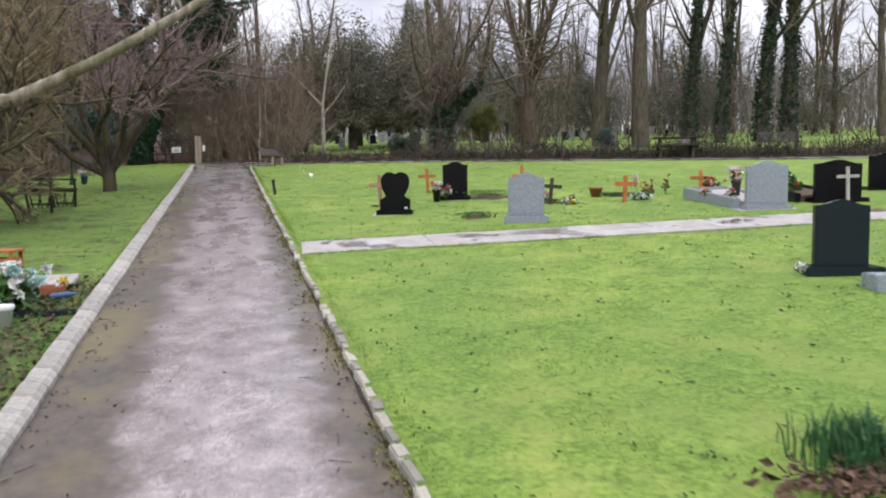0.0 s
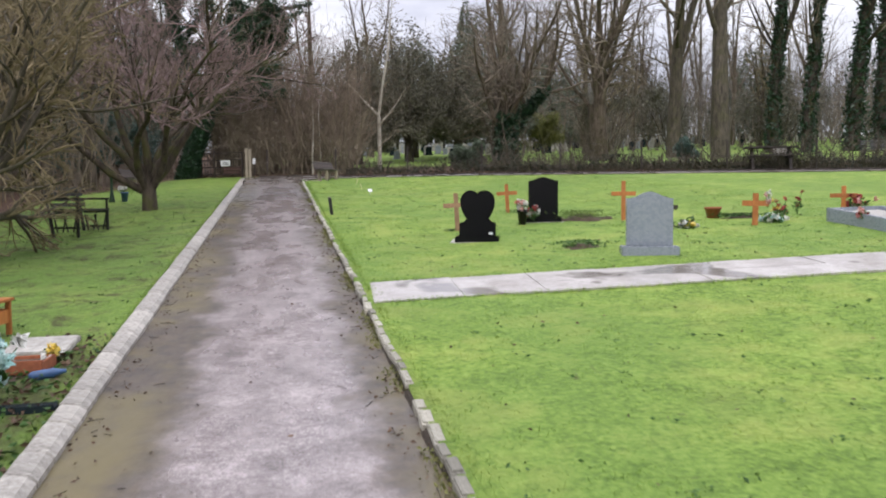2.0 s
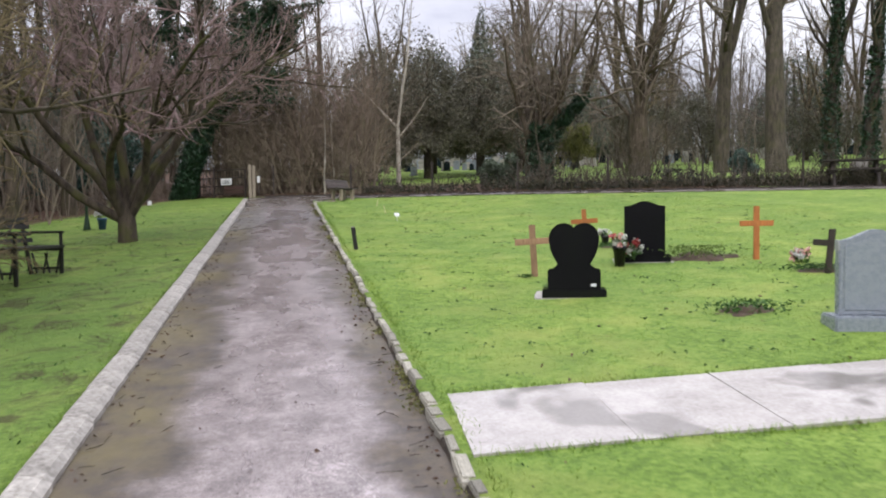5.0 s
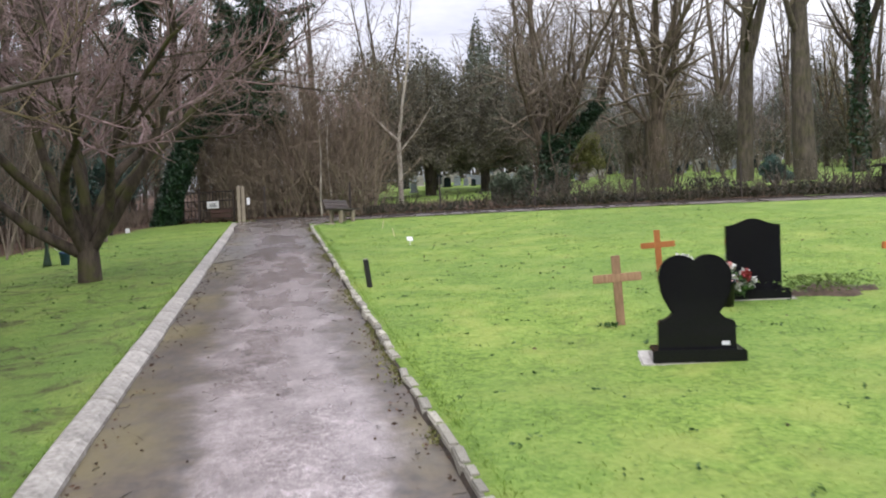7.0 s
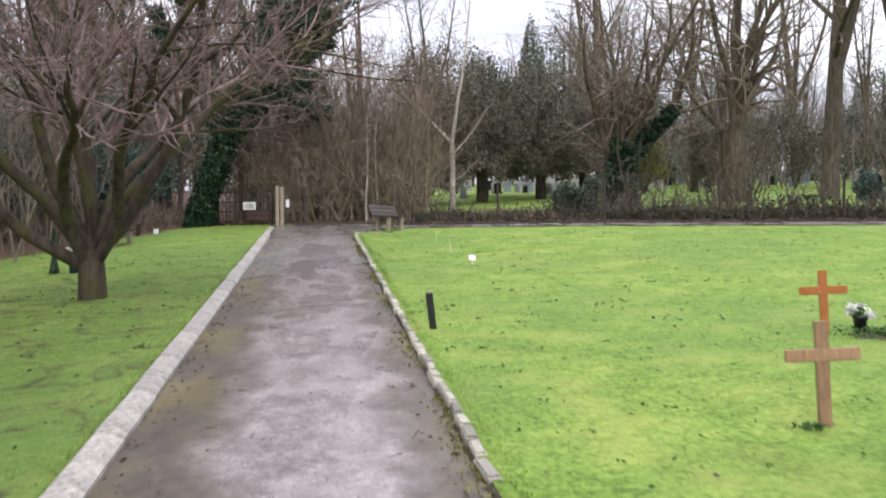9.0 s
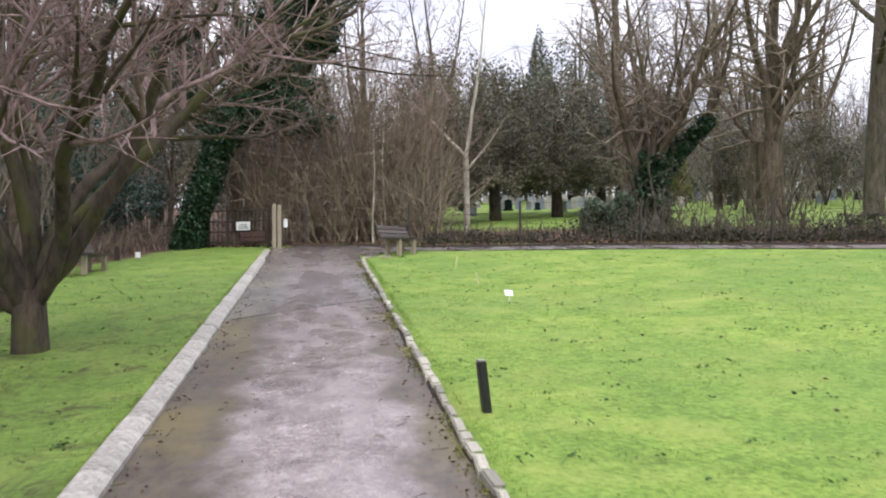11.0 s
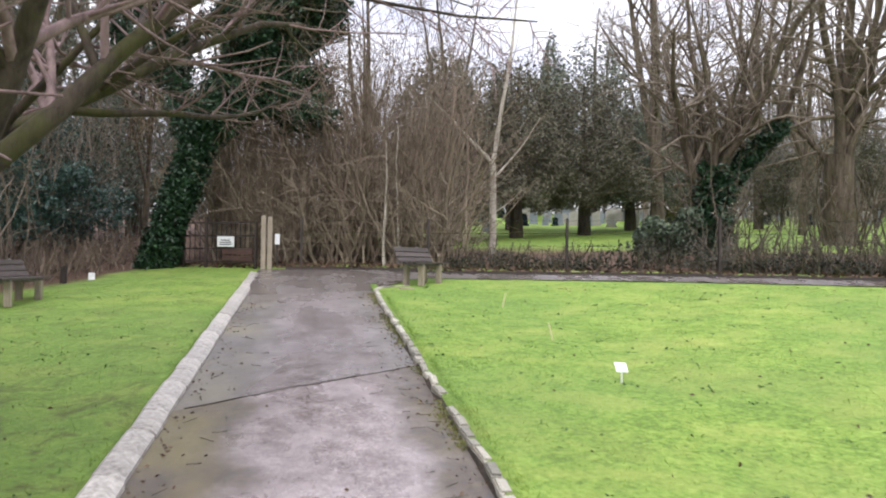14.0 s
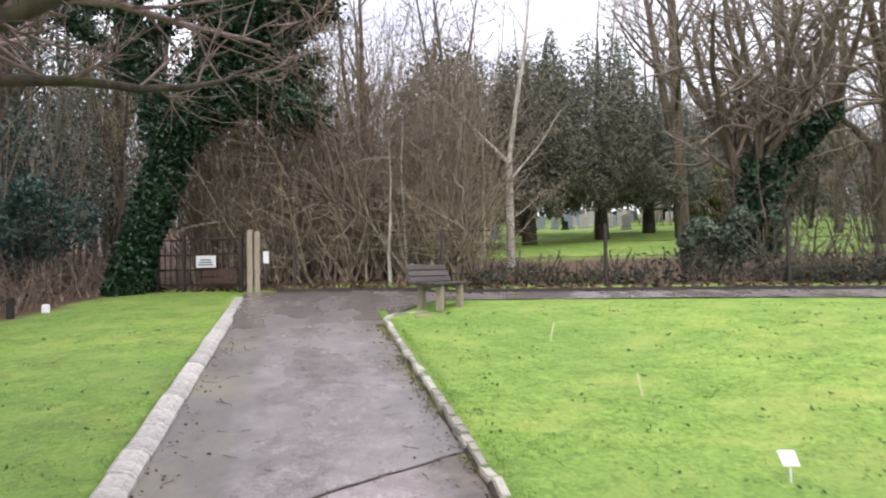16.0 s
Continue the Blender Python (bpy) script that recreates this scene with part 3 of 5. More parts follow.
def tall_tree(seed, h, r, boughs=16, first=0.3, spread=(25, 55), fine=4, lean=(0, 0), fork=0, up=0.06, kids=7, least=0.009):
    """A tall bare broadleaf: straight bole, rising boughs, fine twig ends."""
    rng = random.Random(seed)
    trunk = limb(rng, (0, 0, -0.3), (lean[0], lean[1], 1), h, r, 14, 0.035, 0.03, 0.12)
    stems = [trunk]
    for i in range(fork):
        k = rng.randint(3, 6)
        a = rng.uniform(0, 6.28)
        stems.append(limb(rng, trunk[0][k], (0.35 * math.cos(a), 0.35 * math.sin(a), 1), h * 0.65, trunk[1][k] * 0.75, 10, 0.06, 0.06, 0.15))
    main = sprout(rng, stems, boughs, first, 0.97, spread, 0.27, 0.42, 7, 0.12, up, 0.25, 0.02)
    second = sprout(rng, main, kids, 0.2, 1.0, (25, 60), 0.45, 0.6, 4, 0.15, 0.04, 0.3, max(0.012, least * 1.2))
    third = sprout(rng, second, fine, 0.15, 1.0, (20, 60), 0.5, 0.6, 3, 0.18, 0.03, 0.4, least)
    return stems + main, second + third


def pollard(seed, bole_h, bole_r, stems, stem_len, lean=(0, 0), wide=(6, 40), fine=4, thin=26):
    """A thick short bole, crooked rising limbs from its head, suckers at its foot and hanging outer twigs."""
    rng = random.Random(seed)
    trunk = limb(rng, (0, 0, -0.3), (lean[0], lean[1], 1), bole_h + 0.3, bole_r, 7, 0.06, 0.03, 0.8)
    main = []
    for i in range(stems):
        a, e = 2.4 * i + rng.uniform(-0.4, 0.4), radians(90 - rng.uniform(*wide))
        k = rng.randint(4, 7)
        main.append(limb(rng, trunk[0][k], (math.cos(a) * math.cos(e), math.sin(a) * math.cos(e), math.sin(e)), stem_len * rng.uniform(0.7, 1.15),
                         bole_r * rng.uniform(0.2, 0.42), 14, 0.2, 0.05, 0.2))
    shoots = []
    for i in range(thin):
        a, d = rng.uniform(0, 6.28), bole_r * rng.uniform(0.7, 1.5)
        shoots.append(limb(rng, (d * math.cos(a), d * math.sin(a), -0.1), (0.3 * math.cos(a), 0.3 * math.sin(a), 1), rng.uniform(1.5, 4.2), rng.uniform(0.014, 0.035), 8, 0.16, 0.03, 0.3))
    second = sprout(rng, main, 9, 0.12, 1.0, (25, 75), 0.34, 0.5, 7, 0.24, 0.02, 0.3, 0.016)
    third = sprout(rng, main + second, fine + 1, 0.2, 1.0, (25, 85), 0.42, 0.5, 6, 0.24, -0.07, 0.35, 0.009) + sprout(rng, shoots, 5, 0.2, 1.0, (25, 70), 0.3, 0.5, 4, 0.2, 0.0, 0.4, 0.008)
    fourth = sprout(rng, third, 4, 0.2, 1.0, (25, 75), 0.55, 0.6, 4, 0.22, -0.1, 0.4, 0.0065)
    return [trunk] + main + shoots, second + third + fourth, trunk


def clad(rng, line, n, thick):
    """Spots for ivy leaves round a limb."""
    pts, rad = line
    out = []
    m = len(pts) - 1
    for _ in range(n):
        t = rng.random() * m
        i = min(int(t), m - 1)
        p = pts[i].lerp(pts[i + 1], t - i)
        a = Vector((rng.gauss(0, 1), rng.gauss(0, 1), rng.gauss(0, 0.6))).normalized()
        out.append(p + a * (rad[i] + rng.uniform(0.0, thick) * (0.3 + 1.1 * abs(noise.noise((p.x * 1.5 + a.x * 1.3, a.y * 1.3 + p.y, p.z * 0.9))))))
    return out


def cone_spots(rng, n, h, r, base, sharp=1.0, lumps=7):
    out = []
    ph = [rng.uniform(0, 6.28) for _ in range(lumps)]
    for _ in range(n):
        t = 1 - math.sqrt(rng.random())
        a = rng.uniform(0, 6.28)
        rr = r * ((1 - t) ** sharp) * (1 + 0.22 * math.sin(3 * a + ph[0] + 9 * t) + 0.15 * math.sin(5 * a + ph[1] - 14 * t)) * math.sqrt(rng.uniform(0.35, 1.1))
        out.append((rr * math.cos(a), rr * math.sin(a), base + (h - base) * t + rng.uniform(-0.2, 0.2) + 0.5 * math.sin(2 * a + ph[2]) * math.sin(3 * a + ph[3]) * (1 - t)))
    return out


def blob_spots(rng, n, centres):
    """Spots in a set of ragged clumps: centres are (x, y, z, radius)."""
    out = []
    for _ in range(n):
        x, y, z, r = centres[rng.randrange(len(centres))]
        d = Vector((rng.gauss(0, 1), rng.gauss(0, 1), rng.gauss(0, 0.8))).normalized() * r * (rng.random() ** 0.45)
        out.append((x + d.x, y + d.y, z + d.z))
    return out


# spreading cherry beside the path
wood, twigs = spread_tree(11, 0.62, 0.19, [(352, 46, 1.05), (20, 52, 1.1), (328, 54, 0.9), (66, 60, 0.95), (108, 50, 0.95), (158, 44, 1.0), (186, 60, 0.95), (206, 46, 1.0), (250, 54, 0.8), (100, 78, 0.8)],
                          4.9, -0.05, fine=2.6, droop=-0.012, second_from=0.34, twig_r=0.0048, x0=-2.92, low=1.55, crook=0.24)
plant("cherry_tree", -2.92, 22.1, wood, twigs, M["bark_red"], M["twig_red"], "bare spreading cherry tree with reddish twigs on the lawn")

# fine-twigged tree over the iron bench
wood, twigs = spread_tree(23, 0.7, 0.17, [(355, 36, 0.7), (40, 44, 1.0), (92, 24, 0.75), (100, 48, 1.1), (150, 40, 1.0), (215, 35, 1.0), (265, 60, 0.8), (315, 62, 0.8), (30, 70, 1.25), (60, 62, 1.2), (120, 66, 1.25), (85, 55, 1.2)], 4.0, 0.02, fine=1.6, droop=0.05, second_from=0.15, twig_r=0.006, x0=-4.15)
plant("shrubby_tree", -4.15, 14.0, wood, twigs, M["bark_grey"], M["twig_olive"], "bare shrubby tree with dense olive-brown twigs beside an iron bench")
wood, twigs = spread_tree(29, 0.9, 0.15, [(0, 50, 1.0), (50, 45, 1.0), (100, 50, 1.0), (160, 48, 1.0), (220, 50, 1.0), (280, 50, 1.0), (330, 40, 1.0), (20, 72, 1.2)], 4.4, 0.03, fine=1.1, droop=0.0, second_from=0.2, twig_r=0.007)
plant("shrubby_tree", -6.6, 20.0, wood, twigs, M["bark_brown"], M["twig_brown"], "bare shrubby tree with dense brown twigs at the lawn's edge")

# tree whose pale bough reaches over the near path
rng = random.Random(31)
trunk = limb(rng, (0, 0, -0.2), (0.05, 0.02, 1), 2.9, 0.17, 7, 0.05, 0.02, 0.6)
bough = limb(rng, (0.1, -0.15, 1.66), (1, 0.0, 0.06), 3.3, 0.042, 9, 0.025, 0.0, 0.75)
rise = limb(rng, tuple(bough[0][-1]), (1, 0.02, 0.42), 1.9, 0.031, 8, 0.04, 0.045, 0.5)
fork = limb(rng, tuple(rise[0][4]), (-0.35, 0.0, 1), 0.9, 0.014, 5, 0.08, 0.02, 0.4)
others = [limb(rng, tuple(trunk[0][4]), (math.cos(a), math.sin(a), 0.7), 3.0, 0.08, 8, 0.12, 0.03, 0.3) for a in (1.2, 1.9, 2.9, 3.9, 0.9)]
second = sprout(rng, others + [fork], 7, 0.2, 1.0, (25, 65), 0.4, 0.5, 5, 0.14, 0.0, 0.3, 0.008)
second += sprout(rng, [rise], 3, 0.7, 1.0, (25, 60), 0.3, 0.4, 5, 0.14, 0.02, 0.3, 0.006)
third = sprout(rng, second, 5, 0.2, 1.0, (25, 65), 0.45, 0.6, 4, 0.16, 0.0, 0.4, 0.005)
plant("pale_tree", -4.4, 4.6, [trunk, bough, rise, fork] + others, second + third, M["bark_bough"], M["twig_olive"], "bare tree with a long pale bough reaching over the path")

# leaning trunk clad in ivy behind the gate
rng = random.Random(41)
trunk = limb(rng, (0, 0, -0.3), (0.3, 0.0, 1), 3.6, 0.3, 6, 0.03, 0.0, 0.8)
lean = limb(rng, tuple(trunk[0][-1]), (0.48, 0.0, 1), 6.4, 0.24, 10, 0.05, 0.0, 0.3)
side = limb(rng, tuple(trunk[0][-2]), (0.95, 0.05, 0.75), 4.6, 0.15, 8, 0.08, 0.02, 0.3)
left = limb(rng, tuple(trunk[0][-2]), (-0.35, 0.15, 1), 5.6, 0.16, 8, 0.08, 0.0, 0.3)
boughs = sprout(rng, [left], 12, 0.25, 1.0, (35, 80), 0.45, 0.4, 6, 0.16, 0.02, 0.3, 0.025) + sprout(rng, [lean], 20, 0.1, 1.0, (35, 80), 0.42, 0.4, 7, 0.16, 0.02, 0.3, 0.03) + sprout(rng, [side], 9, 0.3, 1.0, (30, 70), 0.45, 0.4, 6, 0.16, 0.02, 0.3, 0.025)
tw = sprout(rng, boughs, 9, 0.15, 1.0, (25, 65), 0.5, 0.6, 4, 0.18, -0.05, 0.3, 0.009)
tw += sprout(rng, tw, 3, 0.2, 1.0, (25, 65), 0.5, 0.6, 3, 0.18, -0.05, 0.4, 0.006)
spots = clad(rng, trunk, 12000, 0.26) + clad(rng, (lean[0][:7], lean[1][:7]), 14000, 0.75) + clad(rng, side, 2500, 0.4) + clad(rng, left, 5000, 0.5) + [p for b in boughs for p in clad(rng, b, 520, 0.45)]
spots += blob_spots(rng, 19000, [(b[0][k].x, b[0][k].y, b[0][k].z + rng.uniform(-0.1, 0.2), rng.uniform(0.25, 0.55)) for b in boughs for k in (2, 4, 5) if rng.random() < 0.55])
plant("ivy_tree", -3.68, 35.6, [trunk, lean, side, left] + boughs, tw, M["bark_dark"], M["twig_brown"], "leaning tree trunk smothered in dark green ivy beside the gate",
      extra=[("ivy", leaves(rng, "ivy", spots, 0.058), M["ivy"])])

# big pollard with ivy on its leaning bole
wood, twigs, bole = pollard(51, 2.1, 0.34, 13, 6.2, (-0.02, 0), (8, 52), fine=6, thin=12)
rng = random.Random(52)
arm = limb(rng, (0.0, -0.1, 1.3), (0.75, -0.02, 1), 2.6, 0.25, 7, 0.05, -0.02, 0.5)
tops = [limb(rng, tuple(arm[0][k]), (math.cos(a) * 0.5, math.sin(a) * 0.5, 1), 4.6, 0.09, 10, 0.2, 0.03, 0.2) for k, a in ((4, 2.6), (6, 0.2), (7, -1.2), (7, 1.4))]
twigs += sprout(rng, tops, 9, 0.15, 1.0, (25, 70), 0.4, 0.5, 6, 0.2, -0.03, 0.3, 0.012)
twigs += sprout(rng, twigs[-36:], 6, 0.2, 1.0, (25, 70), 0.5, 0.6, 4, 0.2, -0.08, 0.4, 0.007)
plant("pollard_tree", 9.65, 35.9, wood + [arm] + tops, twigs, M["bark_brown"], M["twig_brown"], "large pollarded tree with many crooked limbs and an ivy-clad bole",
      extra=[("ivy", leaves(rng, "ivy", clad(rng, bole, 7000, 0.42) + clad(rng, arm, 4800, 0.24), 0.075), M["ivy"])])
wood, twigs, bole = pollard(61, 2.6, 0.5, 9, 8.8, (-0.06, 0), (3, 30), fine=3, thin=30)
plant("pollard_tree", 14.84, 38.0, wood, twigs, M["bark_brown"], M["twig_brown"], "tall many-stemmed bare tree behind the hedge")

# young tree with pale forked stem
rng = random.Random(71)
stem = limb(rng, (0, 0, -0.2), (0.0, 0, 1), 2.5, 0.1, 6, 0.03, 0.03, 0.8)
head = tuple(stem[0][-1])
arms = [limb(rng, head, (-0.62, 0.1, 0.8), 2.4, 0.058, 8, 0.1, 0.03, 0.3), limb(rng, head, (0.12, 0.05, 1), 5.2, 0.062, 12, 0.06, 0.03, 0.2),
        limb(rng, tuple(stem[0][5]), (0.6, -0.1, 0.75), 2.0, 0.035, 7, 0.12, 0.03, 0.3), limb(rng, tuple(stem[0][3]), (0.8, -0.2, 0.5), 1.0, 0.02, 5, 0.1, 0.03, 0.3)]
tw = sprout(rng, arms, 11, 0.2, 1.0, (25, 60), 0.3, 0.4, 5, 0.14, 0.04, 0.3, 0.008)
tw += sprout(rng, tw, 4, 0.2, 1.0, (25, 60), 0.5, 0.6, 4, 0.16, 0.02, 0.4, 0.006)
plant("sapling", 4.3, 36.8, [stem] + arms, tw, M["bark_pale"], M["twig_pale"], "slim young tree with a pale grey forked stem")
for sx, sy, ln, seed in ((1.37, 34.5, 3.0, 72), (1.68, 34.8, 3.3, 73)):
    rng = random.Random(seed)
    stem = limb(rng, (0, 0, -0.2), (0.06, 0, 1), ln, 0.042, 10, 0.09, 0.02, 0.25)
    tw = sprout(rng, [stem], 12, 0.4, 1.0, (25, 60), 0.2, 0.4, 5, 0.14, 0.04, 0.3, 0.008)
    tw += sprout(rng, tw, 4, 0.2, 1.0, (25, 60), 0.5, 0.6, 4, 0.16, 0.02, 0.4, 0.006)
    plant("sapling", sx, sy, [stem], tw, M["bark_pale"], M["twig_brown"], "thin pale sapling stem in the thicket behind the bench", group="saplings behind the bench")

# tall trees along the far edge
TALL = [(18.7, 38.2, 101, 17, 0.36, "bark_grey", 1, 0), (20.1, 36.3, 102, 19, 0.46, "bark_grey", 0, 0), (25.4, 37.4, 103, 17, 0.3, "bark_dark", 0, 1),
        (24.2, 38.4, 104, 16, 0.3, "bark_dark", 1, 1), (27.3, 36.6, 105, 17, 0.36, "bark_dark", 0, 2), (29.8, 37.6, 106, 18, 0.42, "bark_dark", 0, 2), (35.5, 37.0, 107, 14, 0.28, "bark_grey", 1, 0),
        (12.0, 44.0, 108, 15, 0.26, "bark_brown", 1, 0)]
for tx, ty, seed, h, r, bark, fork, ivy in TALL:
    wood, twigs = tall_tree(seed, h, r, 17, 0.28, fork=fork, fine=4)
    extra = []
    rng = random.Random(seed)
    if ivy:
        cover = (wood[0][0][:6 + 3 * ivy], wood[0][1][:6 + 3 * ivy])
        extra = [("ivy", leaves(rng, "ivy", clad(rng, cover, 2100 * ivy, 0.2 + 0.07 * ivy), 0.1), M["ivy"])]
    plant("tall_tree", tx, ty, wood, twigs, M[bark], M["twig_brown"], "tall bare tree with ivy climbing its trunk" if ivy else "tall bare tree with a straight grey trunk",
          group="tall trees past the hedge", extra=extra)

# conifers in the far burial ground
for cx, cy, h, r, seed, sharp, kind_of, foot, size in (
        (16.2, 71.0, 13.0, 2.3, 201, 0.75, "conifer", 0.8, 0.2), (15.4, 60.0, 10.4, 3.4, 202, 0.4, "conifer", 1.2, 0.18), (10.2, 72.0, 11.6, 4.6, 212, 0.32, "yew", 0.8, 0.22),
        (6.7, 43.6, 6.2, 1.9, 203, 0.4, "yew", 1.25, 0.11), (9.6, 45.0, 6.0, 2.1, 206, 0.4, "yew", 1.3, 0.11), (8.0, 49.5, 7.0, 2.2, 204, 0.45, "conifer", 1.2, 0.12), (4.0, 43.0, 6.4, 2.0, 205, 0.4, "yew", 0.8, 0.11),
        (12.4, 47.5, 5.0, 2.0, 213, 0.4, "conifer", 1.3, 0.11), (19.5, 58.0, 6.5, 3.0, 207, 0.4, "conifer", 0.9, 0.16), (26.0, 60.0, 8.0, 3.2, 208, 0.4, "yew", 0.6, 0.16), (34.0, 55.0, 7.0, 3.0, 214, 0.4, "conifer", 0.6, 0.16),
        (-8.5, 44.0, 11.5, 2.9, 209, 0.5, "conifer", 1.3, 0.13), (-12.5, 39.0, 8.5, 2.6, 210, 0.5, "conifer", 1.3, 0.13), (-7.0, 50.0, 9.0, 2.8, 211, 0.55, "conifer", 1.3, 0.13)):
    rng = random.Random(seed)
    stem = limb(rng, (0, 0, -0.2), (0, 0, 1), h * 0.95, 0.26, 8, 0.02, 0.02, 0.15)
    tw = sprout(rng, [stem], 60, 0.2, 0.98, (55, 95), 0.26, 0.3, 5, 0.1, -0.02, 0.3, 0.015)
    plant("conifer_tree", cx, cy, [stem], tw, M["bark_dark"], M["twig_brown"], "dark evergreen conifer in the far burial ground" if kind_of == "conifer" else "dark brownish yew with a rounded crown",
          group="evergreens past the fence", extra=[("foliage", leaves(rng, "foliage", cone_spots(rng, 20000 if size < 0.12 else 13000, h, r, foot, sharp), size * 0.55), M[kind_of])])

# woodland behind: a few kinds of bare tree, repeated
kinds = []
for seed, h, r in ((301, 13, 0.2), (302, 10, 0.16), (303, 15, 0.24), (304, 8, 0.13)):
    wood, twigs = tall_tree(seed, h, r, 11, 0.16, fork=2, fine=2, spread=(20, 60), kids=5, least=0.016)
    t = plant("woodland_tree", 0, 0, wood, twigs, M["bark_brown"], M["twig_brown"] if seed % 2 else M["twig_olive"], "bare brown woodland tree past the fence", group="woodland trees")
    kinds.append(t)
rng = random.Random(77)
spots = []
for i in range(84):
    for _ in range(40):
        if i < 26:
            x, y = rng.uniform(-22, 5), rng.uniform(37, 56)
        elif i < 36:
            x, y = rng.uniform(-15, -5.6), rng.uniform(22, 42)
        elif i < 50:
            x, y = rng.uniform(14, 46), rng.uniform(42, 54) - 0.2 * rng.uniform(0, 10)
        else:
            x, y = rng.uniform(-10, 62), rng.uniform(60, 92) - 0.25 * rng.uniform(0, 30)
        if i >= 78:
            x, y = rng.uniform(-4, 9), rng.uniform(50, 62)
        open_view = i < 78 and -2.0 < x < 15.0 and y < 62
        if (y > fence_y(x) + 4 or x < -5.5) and not open_view and all((x - a) ** 2 + (y - b) ** 2 > 6.0 for a, b in spots):
            break
    spots.append((x, y))
    k = i % 4
    s = rng.uniform(0.75, 1.2) * (0.92 if -2 < x < 18 and i >= 50 else 1.0)
    m = pose(x, y, G(x, y), 0, 0, rng.uniform(0, 360)) @ Matrix.Diagonal((s, s, s, 1))
    if i < 4:
        kinds[i].matrix_basis = m
    else:
        c = copy_thing(kinds[k], m)
        c.matrix_basis = m


def thicket(name, seed, n, where, h, label, twig, lean=0.18, kids=4, thick=1.0):
    """Uncountable upright saplings and suckers."""
    rng = random.Random(seed)
    stems = []
    for _ in range(n):
        x, y = where(rng)
        hh = h * rng.uniform(0.45, 1.15)
        stems.append(limb(rng, (x, y, G(x, y) - 0.05), (rng.uniform(-lean, lean), rng.uniform(-lean, lean), 1), hh, thick * rng.uniform(0.008, 0.028), 6, 0.2, 0.03, 0.3))
    side = sprout(rng, stems, kids, 0.25, 1.0, (25, 80), 0.42, 0.6, 3, 0.24, 0.0, 0.4, 0.006 * thick)
    me = tubes(name, stems + side)
    me.materials.append(twig)
    return tagged(new(name, me), label, "thicket", kind="stuff")


thicket("thicket", 401, 620, lambda r: (lambda x: (x, fence_y(x) + 1.6 + abs(r.gauss(0, 1)) * 3.0))(r.uniform(-2.6, 3.0)), 5.2, "dense tan thicket of bare saplings behind the fence", M["twig_tan"], lean=0.36, kids=9)
thicket("thicket", 409, 330, lambda r: (lambda x: (x, fence_y(x) + 1.4 + abs(r.gauss(0, 1)) * 1.6))(r.uniform(-2.4, 3.2)), 2.6, "tangled tan undergrowth at the foot of the thicket", M["twig_pale"], lean=0.7, kids=8)
thicket("thicket", 402, 900, lambda r: (r.uniform(-16, -5.5), r.uniform(27, 45)), 5.0, "dense brown thicket of bare saplings beside the lawn", M["twig_brown"], kids=5)
thicket("thicket", 404, 700, lambda r: (r.uniform(-14, -7.0), r.uniform(10, 27)), 4.5, "dense brown thicket of bare shrubs beside the lawn", M["twig_olive"], kids=5)
thicket("bramble_hedge", 403, 2800, lambda r: (lambda x: (x, fence_y(x) + 1.0 + abs(r.gauss(0, 0.6))))(r.uniform(7.4, 36) if r.random() < 0.94 else r.uniform(2.6, 7.4)), 0.62, "low tangled bramble hedge along the fence", M["bark_grey"], lean=0.7, kids=4)
thicket("far_woods", 406, 900, lambda r: (r.uniform(-25, 75), 72 + r.uniform(0, 14)), 9.0, "brown mass of distant bare woods", M["twig_far"], lean=0.35, kids=9, thick=3.0)
thicket("far_woods", 407, 420, lambda r: (lambda x: (x, 58 - 0.45 * (x - 20) + r.uniform(0, 8)))(r.uniform(20, 62)), 6.5, "brown mass of bare shrubs at the edge of the far burial ground", M["twig_far"], lean=0.4, kids=12, thick=2.0)
thicket("thicket", 410, 330, lambda r: (lambda x: (x, 47 - 0.35 * (x - 20) + r.uniform(0, 8)))(r.uniform(15, 52)), 5.2, "brown scrub among the tall trees past the hedge", M["twig_brown"], lean=0.4, kids=6, thick=1.6)
thicket("bramble_hedge", 411, 420, lambda r: (lambda x: (x, fence_y(x) + 1.4 + r.uniform(0, 2.2)))(r.uniform(7.6, 38)), 1.25, "tangled brown bramble hedge along the fence", M["bark_grey"], lean=0.6, kids=7, thick=1.2)
# Unseen belt behind the camera, added to darken reflections in the polished stones.
thicket("far_woods", 408, 450, lambda r: (r.uniform(-45, 45), r.uniform(-42, -26)), 11.0, "unseen belt of bare woods behind the camera, added to darken reflections", M["twig_far"], lean=0.35, kids=4, thick=9.0)
thicket("undergrowth", 412, 700, lambda r: (lambda y: (r.uniform(-10.5, -4.7 + 0.3 * max(0, y - 33)), y))(r.uniform(32.5, 39.5)), 0.85, "low tangle of dead bracken and brambles at the wood's edge", M["twig_tan"], lean=0.8, kids=6)
rng = random.Random(405)
spots = []
for _ in range(11000):
    x = rng.uniform(7.2, 36) if rng.random() < 0.9 else rng.uniform(2.6, 7.2)
    y = fence_y(x) + 0.9 + abs(rng.gauss(0, 0.6))
    spots.append((x, y, G(x, y) + rng.uniform(0, 0.6) * (0.6 + 0.5 * math.sin(x * 1.7) * math.sin(x * 0.6 + 1))))
me = leaves(rng, "bramble_leaves", spots, 0.045)
me.materials.append(M["bramble"])
tagged(new("bramble_leaves", me), "sparse dull green and brown bramble leaves in the hedge", "hedge", kind="stuff")

